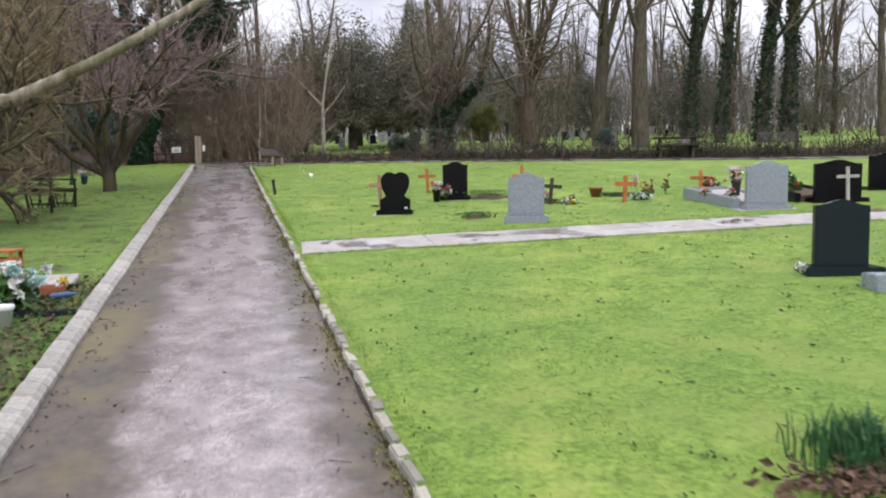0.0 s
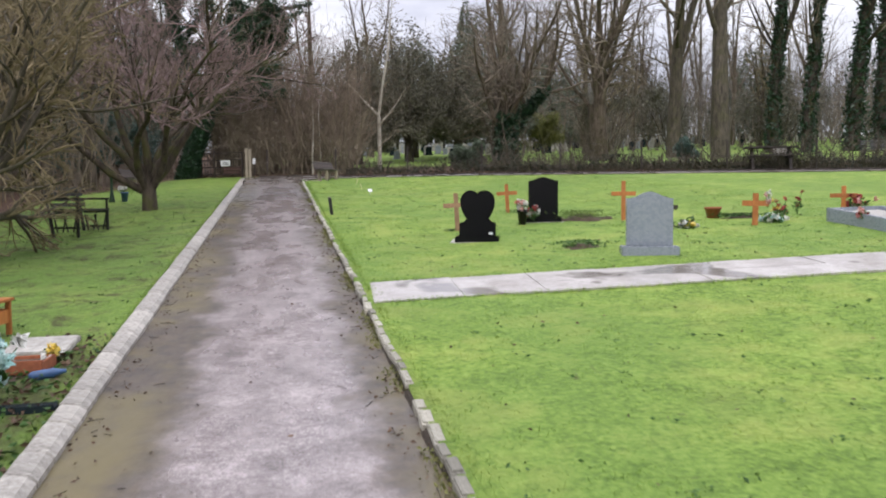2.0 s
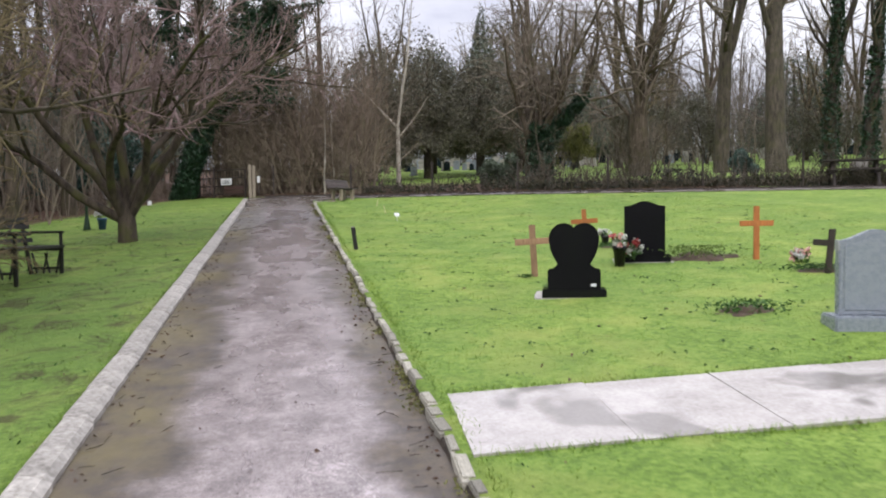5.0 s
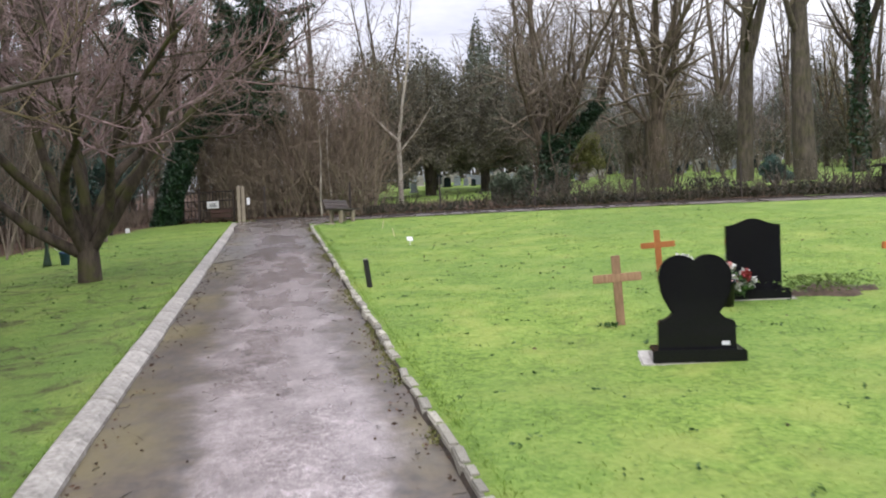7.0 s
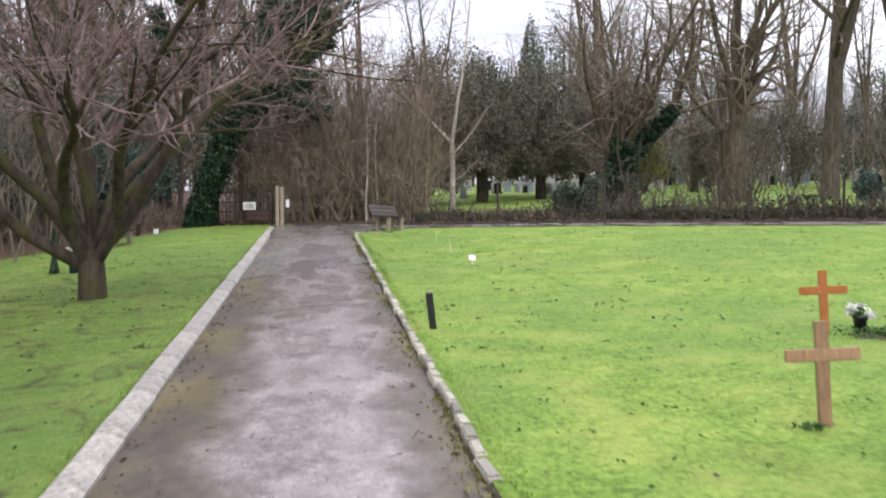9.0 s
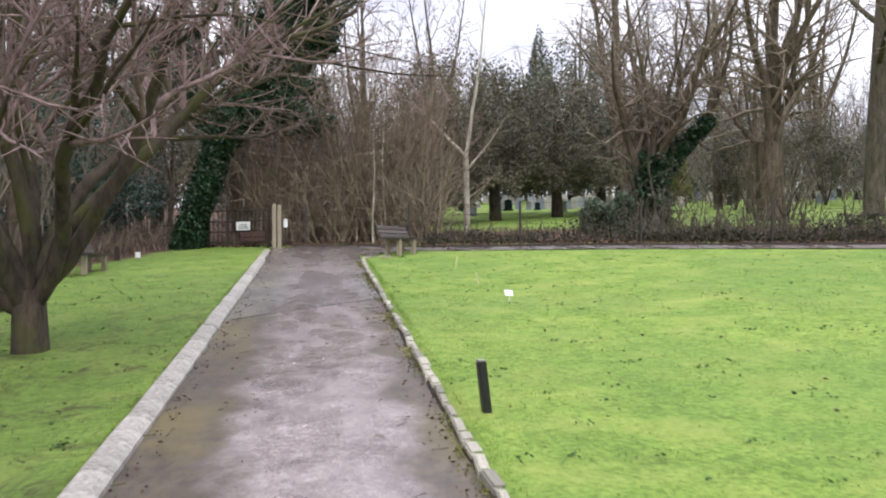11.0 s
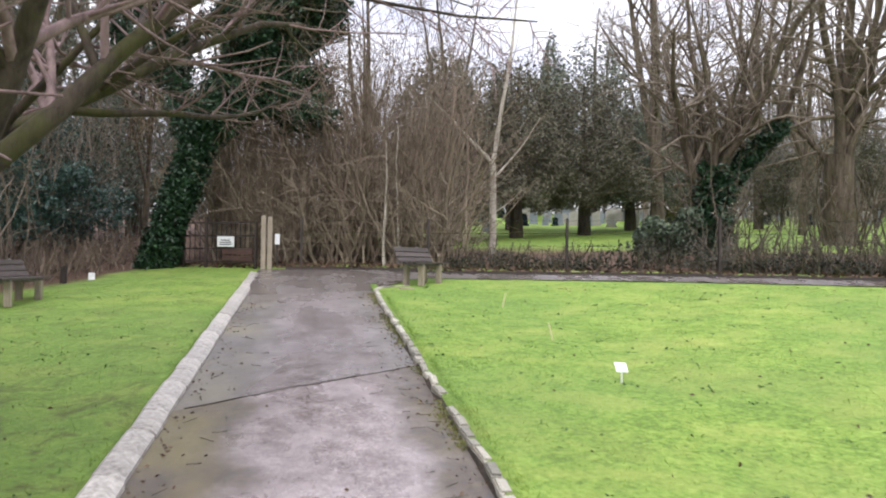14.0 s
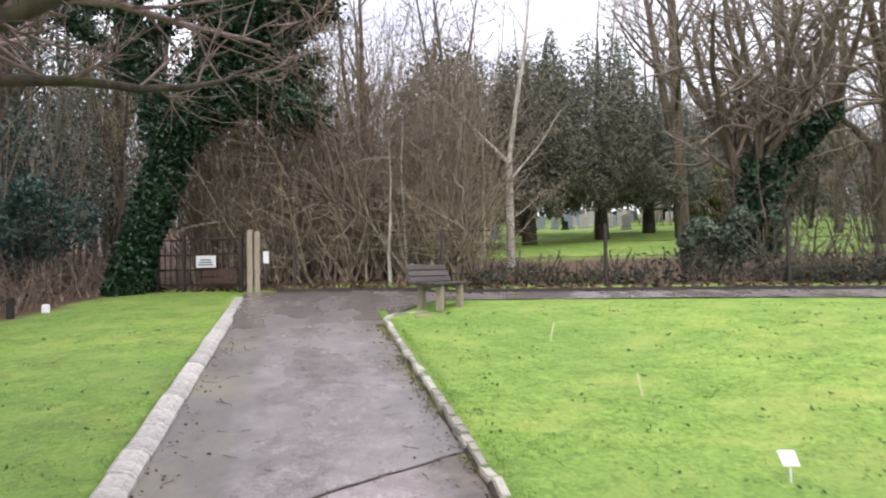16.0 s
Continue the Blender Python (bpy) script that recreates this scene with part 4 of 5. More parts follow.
# evergreen shrubs at the wood's edge
for sx, sy, h, seed, mt, label in ((-6.6, 35.5, 2.6, 501, "holly", "bluish green holly bush at the wood's edge"), (-8.5, 33.0, 3.4, 502, "holly", "bluish green holly bush at the wood's edge"),
                                   (15.2, 47.0, 2.4, 503, "yellow_shrub", "yellow-green shrub in the far burial ground"), (-9.0, 40.0, 6.0, 504, "ivy", "dark evergreen bush under the trees"),
                                   (7.5, 33.6, 1.1, 508, "shrub_green", "grey-green bush in the hedge by an ivy-clad tree"), (16.8, 33.4, 1.0, 509, "holly", "small bluish bush in the hedge"), (18.0, 46.0, 3.6, 510, "yew", "dark evergreen bush among the tall trees"),
                                   (23.0, 47.0, 4.4, 511, "yew", "dark evergreen bush among the tall trees"), (28.5, 44.0, 4.0, 512, "yew", "dark evergreen bush among the tall trees"), (35.0, 42.0, 4.4, 513, "yew", "dark evergreen bush among the tall trees"),
                                   (-6.4, 38.5, 4.2, 505, "holly", "bluish green holly bush at the wood's edge"), (-11.0, 33.0, 5.0, 506, "holly", "bluish green holly bush at the wood's edge"), (-10.5, 27.0, 4.0, 507, "ivy", "dark evergreen bush under the trees")):
    rng = random.Random(seed)
    stems = [limb(rng, (0, 0, -0.1), (rng.uniform(-0.6, 0.6), rng.uniform(-0.6, 0.6), 1), h * 0.8, 0.03, 5, 0.12, 0.02, 0.3) for _ in range(7)]
    blobs = [(rng.gauss(0, h * 0.25), rng.gauss(0, h * 0.25), h * rng.uniform(0.2, 0.9), h * rng.uniform(0.14, 0.26)) for _ in range(16)]
    plant("shrub", sx, sy, stems, [], M["bark_dark"], M["bark_dark"], label, category="shrub", extra=[("foliage", leaves(rng, "foliage", blob_spots(rng, 8000, blobs), 0.055), M[mt])], foot="stem")


# ---- graves ----
def camber(w, h, rise, shoulder=0.0, n=16):
    """Outline of a headstone: straight sides, a shallow ogee or round top."""
    pts = [(-w / 2, 0), (w / 2, 0), (w / 2, h - rise)]
    for i in range(1, n):
        t = i / n
        a = abs(1 - 2 * t)
        z = h - rise + rise * (0.5 + 0.5 * math.cos(math.pi * a)) ** 1.25
        pts.append((w / 2 - w * t, z))
    pts.append((-w / 2, h - rise))
    return pts


def slope_rot(yaw):
    """Tilt (rx, ry) that lays a flat thing on the hillside after a turn."""
    c, s = math.cos(radians(yaw)), math.sin(radians(yaw))
    return math.degrees(math.atan(-GX * s + GY * c)), -math.degrees(math.atan(GX * c + GY * s))


def headstone(x, y, yaw, w, h, t, plinth, rise, stone, label, foundation=None, panel=False):
    ob = thing("headstone", x, y, yaw, label=label, category="gravestone")
    pw, pd, ph = plinth
    lift = 0.0
    if foundation:
        fw, fd = foundation
        rx, ry = slope_rot(yaw)
        part("foundation", box(fw - 0.06, fd - 0.06, 0.14, (-0.02, 0.02, -0.137), (rx, ry, 0), 0.01), M["concrete"], ob, "pale concrete foundation slab flush with the grass")
    part("plinth", box(pw, pd, ph + 0.1, (0, 0, lift - 0.1), (0, 0, 0), 0.012), stone, ob)
    part("tablet", extrude(camber(w, h - ph, rise), t, (0, 0, lift + ph), 0.008), stone, ob)
    if panel:
        part("panel", extrude(camber(w * 0.86, (h - ph) * 0.86, rise * 0.8), 0.008, (0, -t / 2 - 0.003, lift + ph + (h - ph) * 0.06), 0.003), stone, ob, "raised plain panel on the back")
        part("sawn_edge", extrude([(-w / 2 - 0.004, (h - ph) * 0.75), (-w / 2 + 0.012, (h - ph) * 0.75), (-w / 2 + 0.012, h - ph - rise + 0.004), (-w / 2 - 0.004, h - ph - rise + 0.002)], t * 0.9, (0, 0, lift + ph), 0.002), M["edge_granite"], ob, "pale strip on the upper left edge")
    return ob


def heart_profile():
    """A full, blunt heart: a broad waist below, two round lobes with a shallow cleft."""
    right = [(0.165, 0.0), (0.205, 0.06), (0.242, 0.125), (0.268, 0.19)]
    right += [(0.113 + 0.168 * math.cos(radians(a)), 0.285 + 0.168 * math.sin(radians(a))) for a in range(-20, 126, 12)]
    right.append((0.0, 0.405))
    right = [(0.93 * px, pz) for px, pz in right]
    return right + [(-px, pz) for px, pz in right[-2::-1]]


heart = thing("heart_headstone", 2.95, 14.25, -20, label="polished black granite heart headstone on a shaped base", category="gravestone")
rx, ry = slope_rot(-20)
part("foundation", box(0.7, 0.42, 0.14, (-0.06, 0.05, -0.14), (rx, ry, 0), 0.01), M["concrete"], heart, "pale concrete foundation slab flush with the grass")
part("plinth", box(0.66, 0.32, 0.17, (0, 0, -0.1), (0, 0, 0), 0.012), M["black_granite"], heart)
shoulder = [(-0.275, 0), (0.275, 0), (0.275, 0.175), (0.262, 0.2), (0.22, 0.208), (0.19, 0.23), (0.165, 0.26), (-0.165, 0.26), (-0.19, 0.23), (-0.22, 0.208), (-0.262, 0.2), (-0.275, 0.175)]
part("shoulder_block", extrude(shoulder, 0.11, (0, 0, 0.07), 0.008), M["black_granite"], heart)
part("heart", extrude(heart_profile(), 0.1, (0, 0, 0.3), 0.014), M["black_granite"], heart)
part("maker_label", box(0.055, 0.004, 0.03, (0.2, -0.058, 0.09), bevel=0.001), M["white"], heart, "small white maker's label")

headstone(4.6, 16.05, -20, 0.52, 0.78, 0.09, (0.64, 0.32, 0.09), 0.065, M["black_granite"], "polished black granite headstone with a peaked top", (0.84, 0.5))
headstone(4.56, 11.84, -18, 0.57, 0.78, 0.09, (0.7, 0.34, 0.1), 0.085, M["grey_granite"], "blue-grey granite headstone with a curved top", (0.86, 0.5), panel=True)
headstone(6.02, 6.76, -18, 0.54, 0.75, 0.09, (0.78, 0.34, 0.075), 0.06, M["dark_granite"], "dark grey granite headstone with a peaked top")
headstone(10.36, 11.75, -12, 0.84, 0.74, 0.1, (1.0, 0.34, 0.08), 0.07, M["black_granite"], "wide black granite headstone behind a white cross")
headstone(12.7, 13.15, -15, 0.6, 0.74, 0.09, (0.75, 0.32, 0.08), 0.06, M["black_granite"], "small black granite headstone far along the row")


def kerb_grave(x, y, yaw, w, length, h, stone, label, chips):
    """A headstone's kerbed plot that runs back from it."""
    ob = thing("grave_kerb", x, y, yaw, label=label, category="grave kerb")
    rx, ry = slope_rot(yaw)
    for sx in (-1, 1):
        part("side_kerb", box(0.1, length, h + 0.1, (sx * (w / 2 - 0.05), length / 2, -0.1 + length / 2 * math.tan(radians(rx)) + sx * (w / 2) * math.tan(radians(-ry))), (rx, 0, 0), 0.01), stone, ob)
    part("end_kerb", box(w, 0.1, h + 0.1, (0, length, -0.1 + length * math.tan(radians(rx))), (0, ry, 0), 0.01), stone, ob)
    part("bed", box(w - 0.2, length - 0.1, h + 0.05, (0, length / 2, -0.1 + length / 2 * math.tan(radians(rx))), (rx, ry, 0), 0.01), chips, ob, "loose chippings bed")
    return ob


headstone(8.72, 11.5, -9, 0.72, 0.8, 0.1, (0.8, 0.3, 0.06), 0.08, M["grey_granite"], "large blue-grey granite headstone with a curved top", (1.1, 0.5), panel=True)
kerb_grave(8.72, 11.66, -9, 0.9, 2.1, 0.17, M["grey_granite"], "blue-grey granite grave kerb with a chippings bed", M["concrete"])
kerb_grave(10.2, 11.95, -12, 0.95, 2.0, 0.16, M["black_granite"], "black granite grave kerb with plants in its bed", M["soil"])
flat_stone = thing("flat_stone", 6.05, 5.95, -18, label="low grey granite plinth set in the grass", category="gravestone")
part("block", box(0.7, 0.3, 0.22, (0, 0, -0.08), bevel=0.012), M["grey_granite"], flat_stone)


def cross(x, y, yaw, h, arm, wd, material, label, lean=0.0, at=0.68, tilt=0.0):
    ob = thing("grave_cross", x, y, yaw, label=label, category="cross", group="grave crosses")
    ob.matrix_world = ob.matrix_world @ pose(0, 0, 0, tilt, lean, 0)
    part("upright", box(wd, 0.035, h + 0.15, (0, 0, -0.15), bevel=0.004), material, ob)
    part("crossbar", box(arm, 0.03, wd, (0, -0.006, h * at - wd / 2), bevel=0.004), material, ob)
    return ob


cross(2.92, 15.5, -12, 0.62, 0.43, 0.075, M["pine_wood"], "weathered pine grave cross leaning slightly", -3)
cross(4.43, 17.7, -18, 0.56, 0.4, 0.07, M["orange_wood"], "orange-stained wooden grave cross leaning slightly", -3)
cross(5.87, 15.5, -14, 0.68, 0.42, 0.07, M["orange_wood"], "bright orange-stained wooden grave cross", 0)
cross(7.42, 13.98, -14, 0.5, 0.42, 0.085, M["orange_wood"], "short orange-stained wooden grave cross with flowers beside it", 1)
cross(9.35, 14.4, -14, 0.5, 0.45, 0.07, M["orange_wood"], "orange wooden grave cross behind a kerbed grave", 0)
cross(6.0, 14.3, -14, 0.5, 0.4, 0.07, M["dark_wood"], "dark wooden grave cross behind a grey headstone", 4, tilt=3)
cross(10.28, 11.4, -12, 0.64, 0.4, 0.055, M["concrete"], "white painted wooden grave cross", -2, at=0.74)


def bouquet(name, x, y, z, r, h, colours, n, label, green=60, category="flowers", stalk=0.0):
    """A loose bunch of petals and leaves."""
    rng = random.Random(int(x * 100) + int(y * 31))
    ob = thing(name, x, y, 0, z=G(x, y) + z, label=label, category=category)
    heads = [(rng.gauss(0, r * 0.45), rng.gauss(0, r * 0.45), stalk + h * rng.uniform(0.25, 1.0)) for _ in range(max(4, n))]
    part("leaf_bunch", leaves(rng, "leaf_bunch", blob_spots(rng, green, [(0, 0, stalk + h * 0.35, r * 0.8)]) + [(hx * 0.6, hy * 0.6, hz * 0.7) for hx, hy, hz in heads], r * 0.25), M["weed"], ob)["kind"] = "stuff"
    stems = [limb(rng, (hx * 0.1, hy * 0.1, -0.02), (hx, hy, hz + 0.02), math.sqrt(hx * hx + hy * hy + hz * hz), 0.004, 3, 0.03, 0.0, 0.8) for hx, hy, hz in heads]
    part("stalk_bunch", tubes("stalk_bunch", stems), M["weed"], ob)
    for k, c in enumerate(colours):
        sp = []
        for i, (hx, hy, hz) in enumerate(heads):
            if i % len(colours) == k:
                sp += [(hx + rng.gauss(0, 0.018), hy + rng.gauss(0, 0.018), hz + rng.gauss(0, 0.016)) for _ in range(14)]
        part("bloom_mass", leaves(rng, "bloom_mass", sp, 0.02 + 0.07 * r), M[c], ob)["kind"] = "stuff"
    return ob


def flower_pot(x, y, r, h, material, label, name="flower_pot", z=0.0):
    ob = thing(name, x, y, z=G(x, y) + z, label=label, category="pot")
    part("pot", lathe([(r * 0.7, -0.02), (r * 0.95, h * 0.78), (r * 1.08, h * 0.8), (r * 1.08, h), (r * 0.92, h), (r * 0.88, h * 0.8)], 18), material, ob, smooth=True)
    part("soil", lathe([(r * 0.87, h * 0.72), (r * 0.4, h * 0.8), (r * 0.05, h * 0.83)], 14), M["soil"], ob, "dark potting soil", smooth=True)
    return ob


flower_pot(7.4, 15.2, 0.14, 0.18, M["terracotta"], "terracotta pot standing on the grass")
vase = flower_pot(4.12, 15.75, 0.085, 0.26, M["black_granite"], "black granite flower vase beside a headstone", "flower_vase")
bouquet("flowers", 4.12, 15.75, 0.2, 0.13, 0.24, ["petal_white", "petal_pink", "petal_white", "petal_red"], 12, "white and pink flowers in a black vase", 90)
bouquet("flowers", 4.32, 15.85, 0.1, 0.14, 0.2, ["petal_white", "petal_red"], 10, "white and red flowers against a black headstone", 60)
bouquet("flowers", 4.7, 17.6, 0.12, 0.12, 0.12, ["petal_white"], 10, "white flowers in a dark pot by a wooden cross", 20)
flower_pot(4.7, 17.6, 0.06, 0.16, M["iron"], "small black pot by a wooden cross")
bouquet("flowers", 6.25, 15.1, 0.0, 0.14, 0.16, ["petal_white", "petal_pink"], 12, "faded white flowers on bare soil by a cross", 30)
bouquet("flowers", 6.3, 14.1, 0.0, 0.2, 0.1, ["petal_white", "petal_yellow"], 12, "white flowers at the foot of a dark cross", 50)
bouquet("flowers", 7.87, 14.15, 0.0, 0.22, 0.11, ["petal_teal", "petal_white", "petal_white"], 18, "pale teal and white wreath lying on the grass", 40)
bouquet("flowers", 7.62, 13.95, 0.28, 0.08, 0.22, ["petal_pink", "petal_white"], 9, "pink and white flowers tied to a wooden cross", 10)
bouquet("flowers", 8.07, 14.4, 0.0, 0.08, 0.34, ["petal_yellow", "petal_red"], 6, "yellow and red flowers on tall stems", 14)
bouquet("shrub_rose", 8.15, 14.3, 0.0, 0.12, 0.36, ["petal_red"], 4, "small dark green plant by a grave", 40, "plant")
bouquet("shrub_rose", 8.9, 15.0, 0.0, 0.12, 0.4, ["petal_red"], 3, "small dark green plant by a grave", 40, "plant")
bouquet("flowers", 9.55, 14.3, 0.1, 0.2, 0.25, ["petal_red", "petal_red", "petal_pink"], 20, "dark red flowers by a wooden cross", 40)
flower_pot(8.88, 12.55, 0.085, 0.3, M["iron"], "tall black flower vase on a kerbed grave", "flower_vase", 0.12)
bouquet("flowers", 8.88, 12.55, 0.4, 0.15, 0.24, ["petal_pink", "petal_white", "petal_white"], 18, "cream and pink flowers in a tall vase", 60)
bouquet("flowers", 8.62, 12.3, 0.12, 0.12, 0.16, ["petal_red", "petal_white"], 12, "red and white flowers on a kerbed grave", 20)
bouquet("flowers", 8.5, 12.9, 0.12, 0.12, 0.14, ["petal_pink", "petal_red"], 10, "pink flowers on a kerbed grave", 30)
bouquet("grave_plants", 10.3, 13.0, 0.1, 0.34, 0.26, ["petal_red"], 4, "low green plants on a black kerbed grave", 260, "plant")
bouquet("grave_plants", 12.9, 12.6, 0.0, 0.4, 0.2, ["petal_white", "petal_red"], 10, "low plants and flowers by a small black headstone", 200, "plant")
bouquet("flowers", 5.6, 6.78, 0.05, 0.04, 0.07, ["petal_white"], 4, "small white flowers at the foot of a dark headstone", 8)


def mound(name, x, y, rx, ry, h, label, seed, material="soil"):
    rng = random.Random(seed)
    ob = thing(name, x, y, -15, label=label, category="soil")
    bm = bmesh.new()
    bmesh.ops.create_grid(bm, x_segments=22, y_segments=16, size=1)
    for v in bm.verts:
        px, py = v.co.x, v.co.y
        d = math.sqrt(px * px + py * py) * (1.15 + 0.75 * noise.noise((px * 1.6 + seed, py * 1.6, 1)))
        k = max(0, 1 - d) ** 0.7
        v.co = Vector((px * rx, py * ry, h * k * (0.6 + 0.9 * abs(noise.noise((px * 2.2 + seed, py * 2.2, 0)))) - 0.03 + GX * px * rx + GY * py * ry + 0.3 * h * k * noise.noise((px * 7, py * 7, seed))))
    part("earth", bm, M[material], ob, smooth=True)
    part("foliage", leaves(rng, "foliage", [(rng.gauss(0, rx * 0.45), rng.gauss(0, ry * 0.45), h * rng.uniform(0.2, 1.1)) for _ in range(int(3000 * rx * rx) + 4)], 0.018), M["weed"] if material == "soil" and h < 0.12 else M["tussock"], ob)["kind"] = "stuff"
    return ob


mound("earth_mound", 5.25, 15.9, 0.55, 0.3, 0.16, "mound of bare soil and grass on an unmarked grave", 5)
mound("earth_mound", 4.0, 12.75, 0.4, 0.25, 0.1, "low overgrown patch of soil in the lawn", 6)
mound("earth_mound", 4.75, 17.45, 0.38, 0.3, 0.06, "bare soil at the foot of a wooden cross", 7)
mound("earth_mound", 2.78, 15.45, 0.13, 0.1, 0.04, "dug soil at the foot of a wooden cross", 8)
mound("earth_mound", 7.75, 15.0, 0.5, 0.2, 0.07, "low ridge of soil and weeds beside a pot", 9)
mound("earth_mound", 6.0, 14.5, 0.4, 0.25, 0.07, "bare soil round a dark wooden cross", 10)
mound("molehill", 2.38, 20.95, 0.045, 0.035, 0.03, "small molehill in the lawn", 12)

# grave plots beside the kerb on the other side of the path
bouquet("flowers", -2.0, 8.05, 0.0, 0.34, 0.46, ["petal_white", "petal_teal", "petal_teal", "petal_white"], 60, "large white and teal flower wreath on a grave", 120)
bouquet("flowers", -2.35, 7.3, 0.0, 0.26, 0.34, ["petal_white", "petal_teal", "petal_yellow"], 30, "white and yellow flowers on a grave", 120)
bouquet("flowers", -1.68, 9.0, 0.0, 0.1, 0.14, ["petal_yellow", "petal_white"], 8, "small yellow and white flowers beside the kerb", 30)
flower_pot(-1.9, 7.55, 0.09, 0.2, M["white"], "white plastic flower pot on a grave")
flower_pot(-2.25, 9.35, 0.09, 0.2, M["concrete"], "grey stone flower vase on a grave", "flower_vase")
tray = thing("planter_tray", -1.88, 8.85, -8, label="low brown terracotta planter tray with soil", category="planter")
rx, ry = slope_rot(-8)
for sy in (-1, 1):
    part("long_side", box(0.46, 0.02, 0.1, (0, sy * 0.11, 0), (0, ry, 0), 0.004), M["terracotta"], tray)
for sx in (-1, 1):
    part("short_side", box(0.02, 0.24, 0.1, (sx * 0.22, 0, 0), (rx, ry, 0), 0.004), M["terracotta"], tray)
part("soil", box(0.42, 0.2, 0.07, (0, 0, 0), (rx, ry, 0), 0.01), M["soil"], tray)
tablet = thing("memorial_tablet", -1.85, 9.35, -8, label="flat pale grey memorial tablet leaning on soil", category="memorial")
part("tablet", box(0.5, 0.32, 0.05, (0, 0, 0.03), (rx + 8, ry, 0), 0.008), M["concrete"], tablet)
bottle = thing("grave_lantern", -1.72, 8.55, 30, label="small blue glass ornament lying on the grave", category="ornament")
part("body", lathe([(0.02, 0), (0.035, 0.02), (0.035, 0.16), (0.02, 0.2), (0.015, 0.24)], 12), M["blue"], bottle, smooth=True)
bottle.matrix_world = pose(-1.72, 8.55, G(-1.72, 8.55) + 0.04, 0, 86, 20)
frame_ob = thing("wooden_planter", -2.55, 10.05, -8, label="orange-stained wooden planter box on a grave", category="planter")
for sx in (-1, 1):
    for sy in (-1, 1):
        part("leg", box(0.04, 0.04, 0.36, (sx * 0.2, sy * 0.14, -0.05), bevel=0.004), M["orange_wood"], frame_ob)
    part("end_board", box(0.025, 0.26, 0.12, (sx * 0.2, 0, 0.12), bevel=0.004), M["orange_wood"], frame_ob)
for sy in (-1, 1):
    part("side_board", box(0.38, 0.025, 0.12, (0, sy * 0.14, 0.12), bevel=0.004), M["orange_wood"], frame_ob)
part("top_rail", box(0.48, 0.36, 0.025, (0, 0, 0.312), bevel=0.004), M["orange_wood"], frame_ob)
mound("earth_mound", -2.2, 8.7, 0.6, 0.8, 0.07, "bare soil and weeds of the grave plots by the kerb", 14)
bits, green_bits = [], []
for _ in range(2600):
    x, y = rng.uniform(-3.2, PATH_L - 0.15), rng.uniform(5.0, 9.8)
    if noise.noise((x * 1.6, y * 1.6, 8)) > -0.25:
        (bits if rng.random() < 0.55 else green_bits).append((x, y, G(x, y) + rng.uniform(0.005, 0.04)))
for nm, sp, mt, label in (("grave_litter", bits, "litter", "dead leaves and debris round the grave plots"), ("grave_weeds", green_bits, "weed", "low green weeds round the grave plots")):
    me = leaves(rng, nm, sp, 0.03, 0.6)
    me.materials.append(M[mt])
    tagged(new(nm, me), label, "ground cover", kind="stuff")
edging = thing("grave_edging", -1.95, 7.9, -5, label="dark stone edging laid round a grave plot", category="edging")
for i in range(3):
    part("edging_stone", box(0.36, 0.09, 0.09, (-0.4 + 0.4 * i, 0.02 * i, -0.03), (rx, ry, 0), 0.01), M["dark_granite"], edging)

# daffodil clump with dead leaves
rng = random.Random(91)
daff = thing("daffodil_clump", 2.85, 3.05, 0, label="clump of green daffodil leaves in a bed of dead leaves", category="plant")
verts, faces = [], []
for i in range(420):
    a, r = rng.uniform(0, 6.28), abs(rng.gauss(0, 0.17))
    px, py, h = 0.1 + r * math.cos(a) * 1.1, 0.1 + r * math.sin(a), rng.uniform(0.13, 0.25)
    lx, ly, wd, b = rng.gauss(0, 0.05), rng.gauss(0, 0.05), 0.006, rng.uniform(0, 3.14)
    cx, sx = wd * math.cos(b), wd * math.sin(b)
    k = len(verts)
    verts += [(px - cx, py - sx, -0.02), (px + cx, py + sx, -0.02), (px + lx * 0.4 + cx, py + ly * 0.4 + sx, h * 0.65), (px + lx * 0.4 - cx, py + ly * 0.4 - sx, h * 0.65), (px + lx, py + ly, h)]
    faces += [(k, k + 1, k + 2, k + 3), (k + 3, k + 2, k + 4)]
part("foliage", raw_mesh("foliage", verts, faces), M["daffodil"], daff)
part("leaf_litter", leaves(rng, "leaf_litter", [(rng.gauss(0.1, 0.3), rng.gauss(-0.18, 0.12), rng.uniform(0.0, 0.05)) for _ in range(640)], 0.036, 0.7), M["litter"], daff)["kind"] = "stuff"


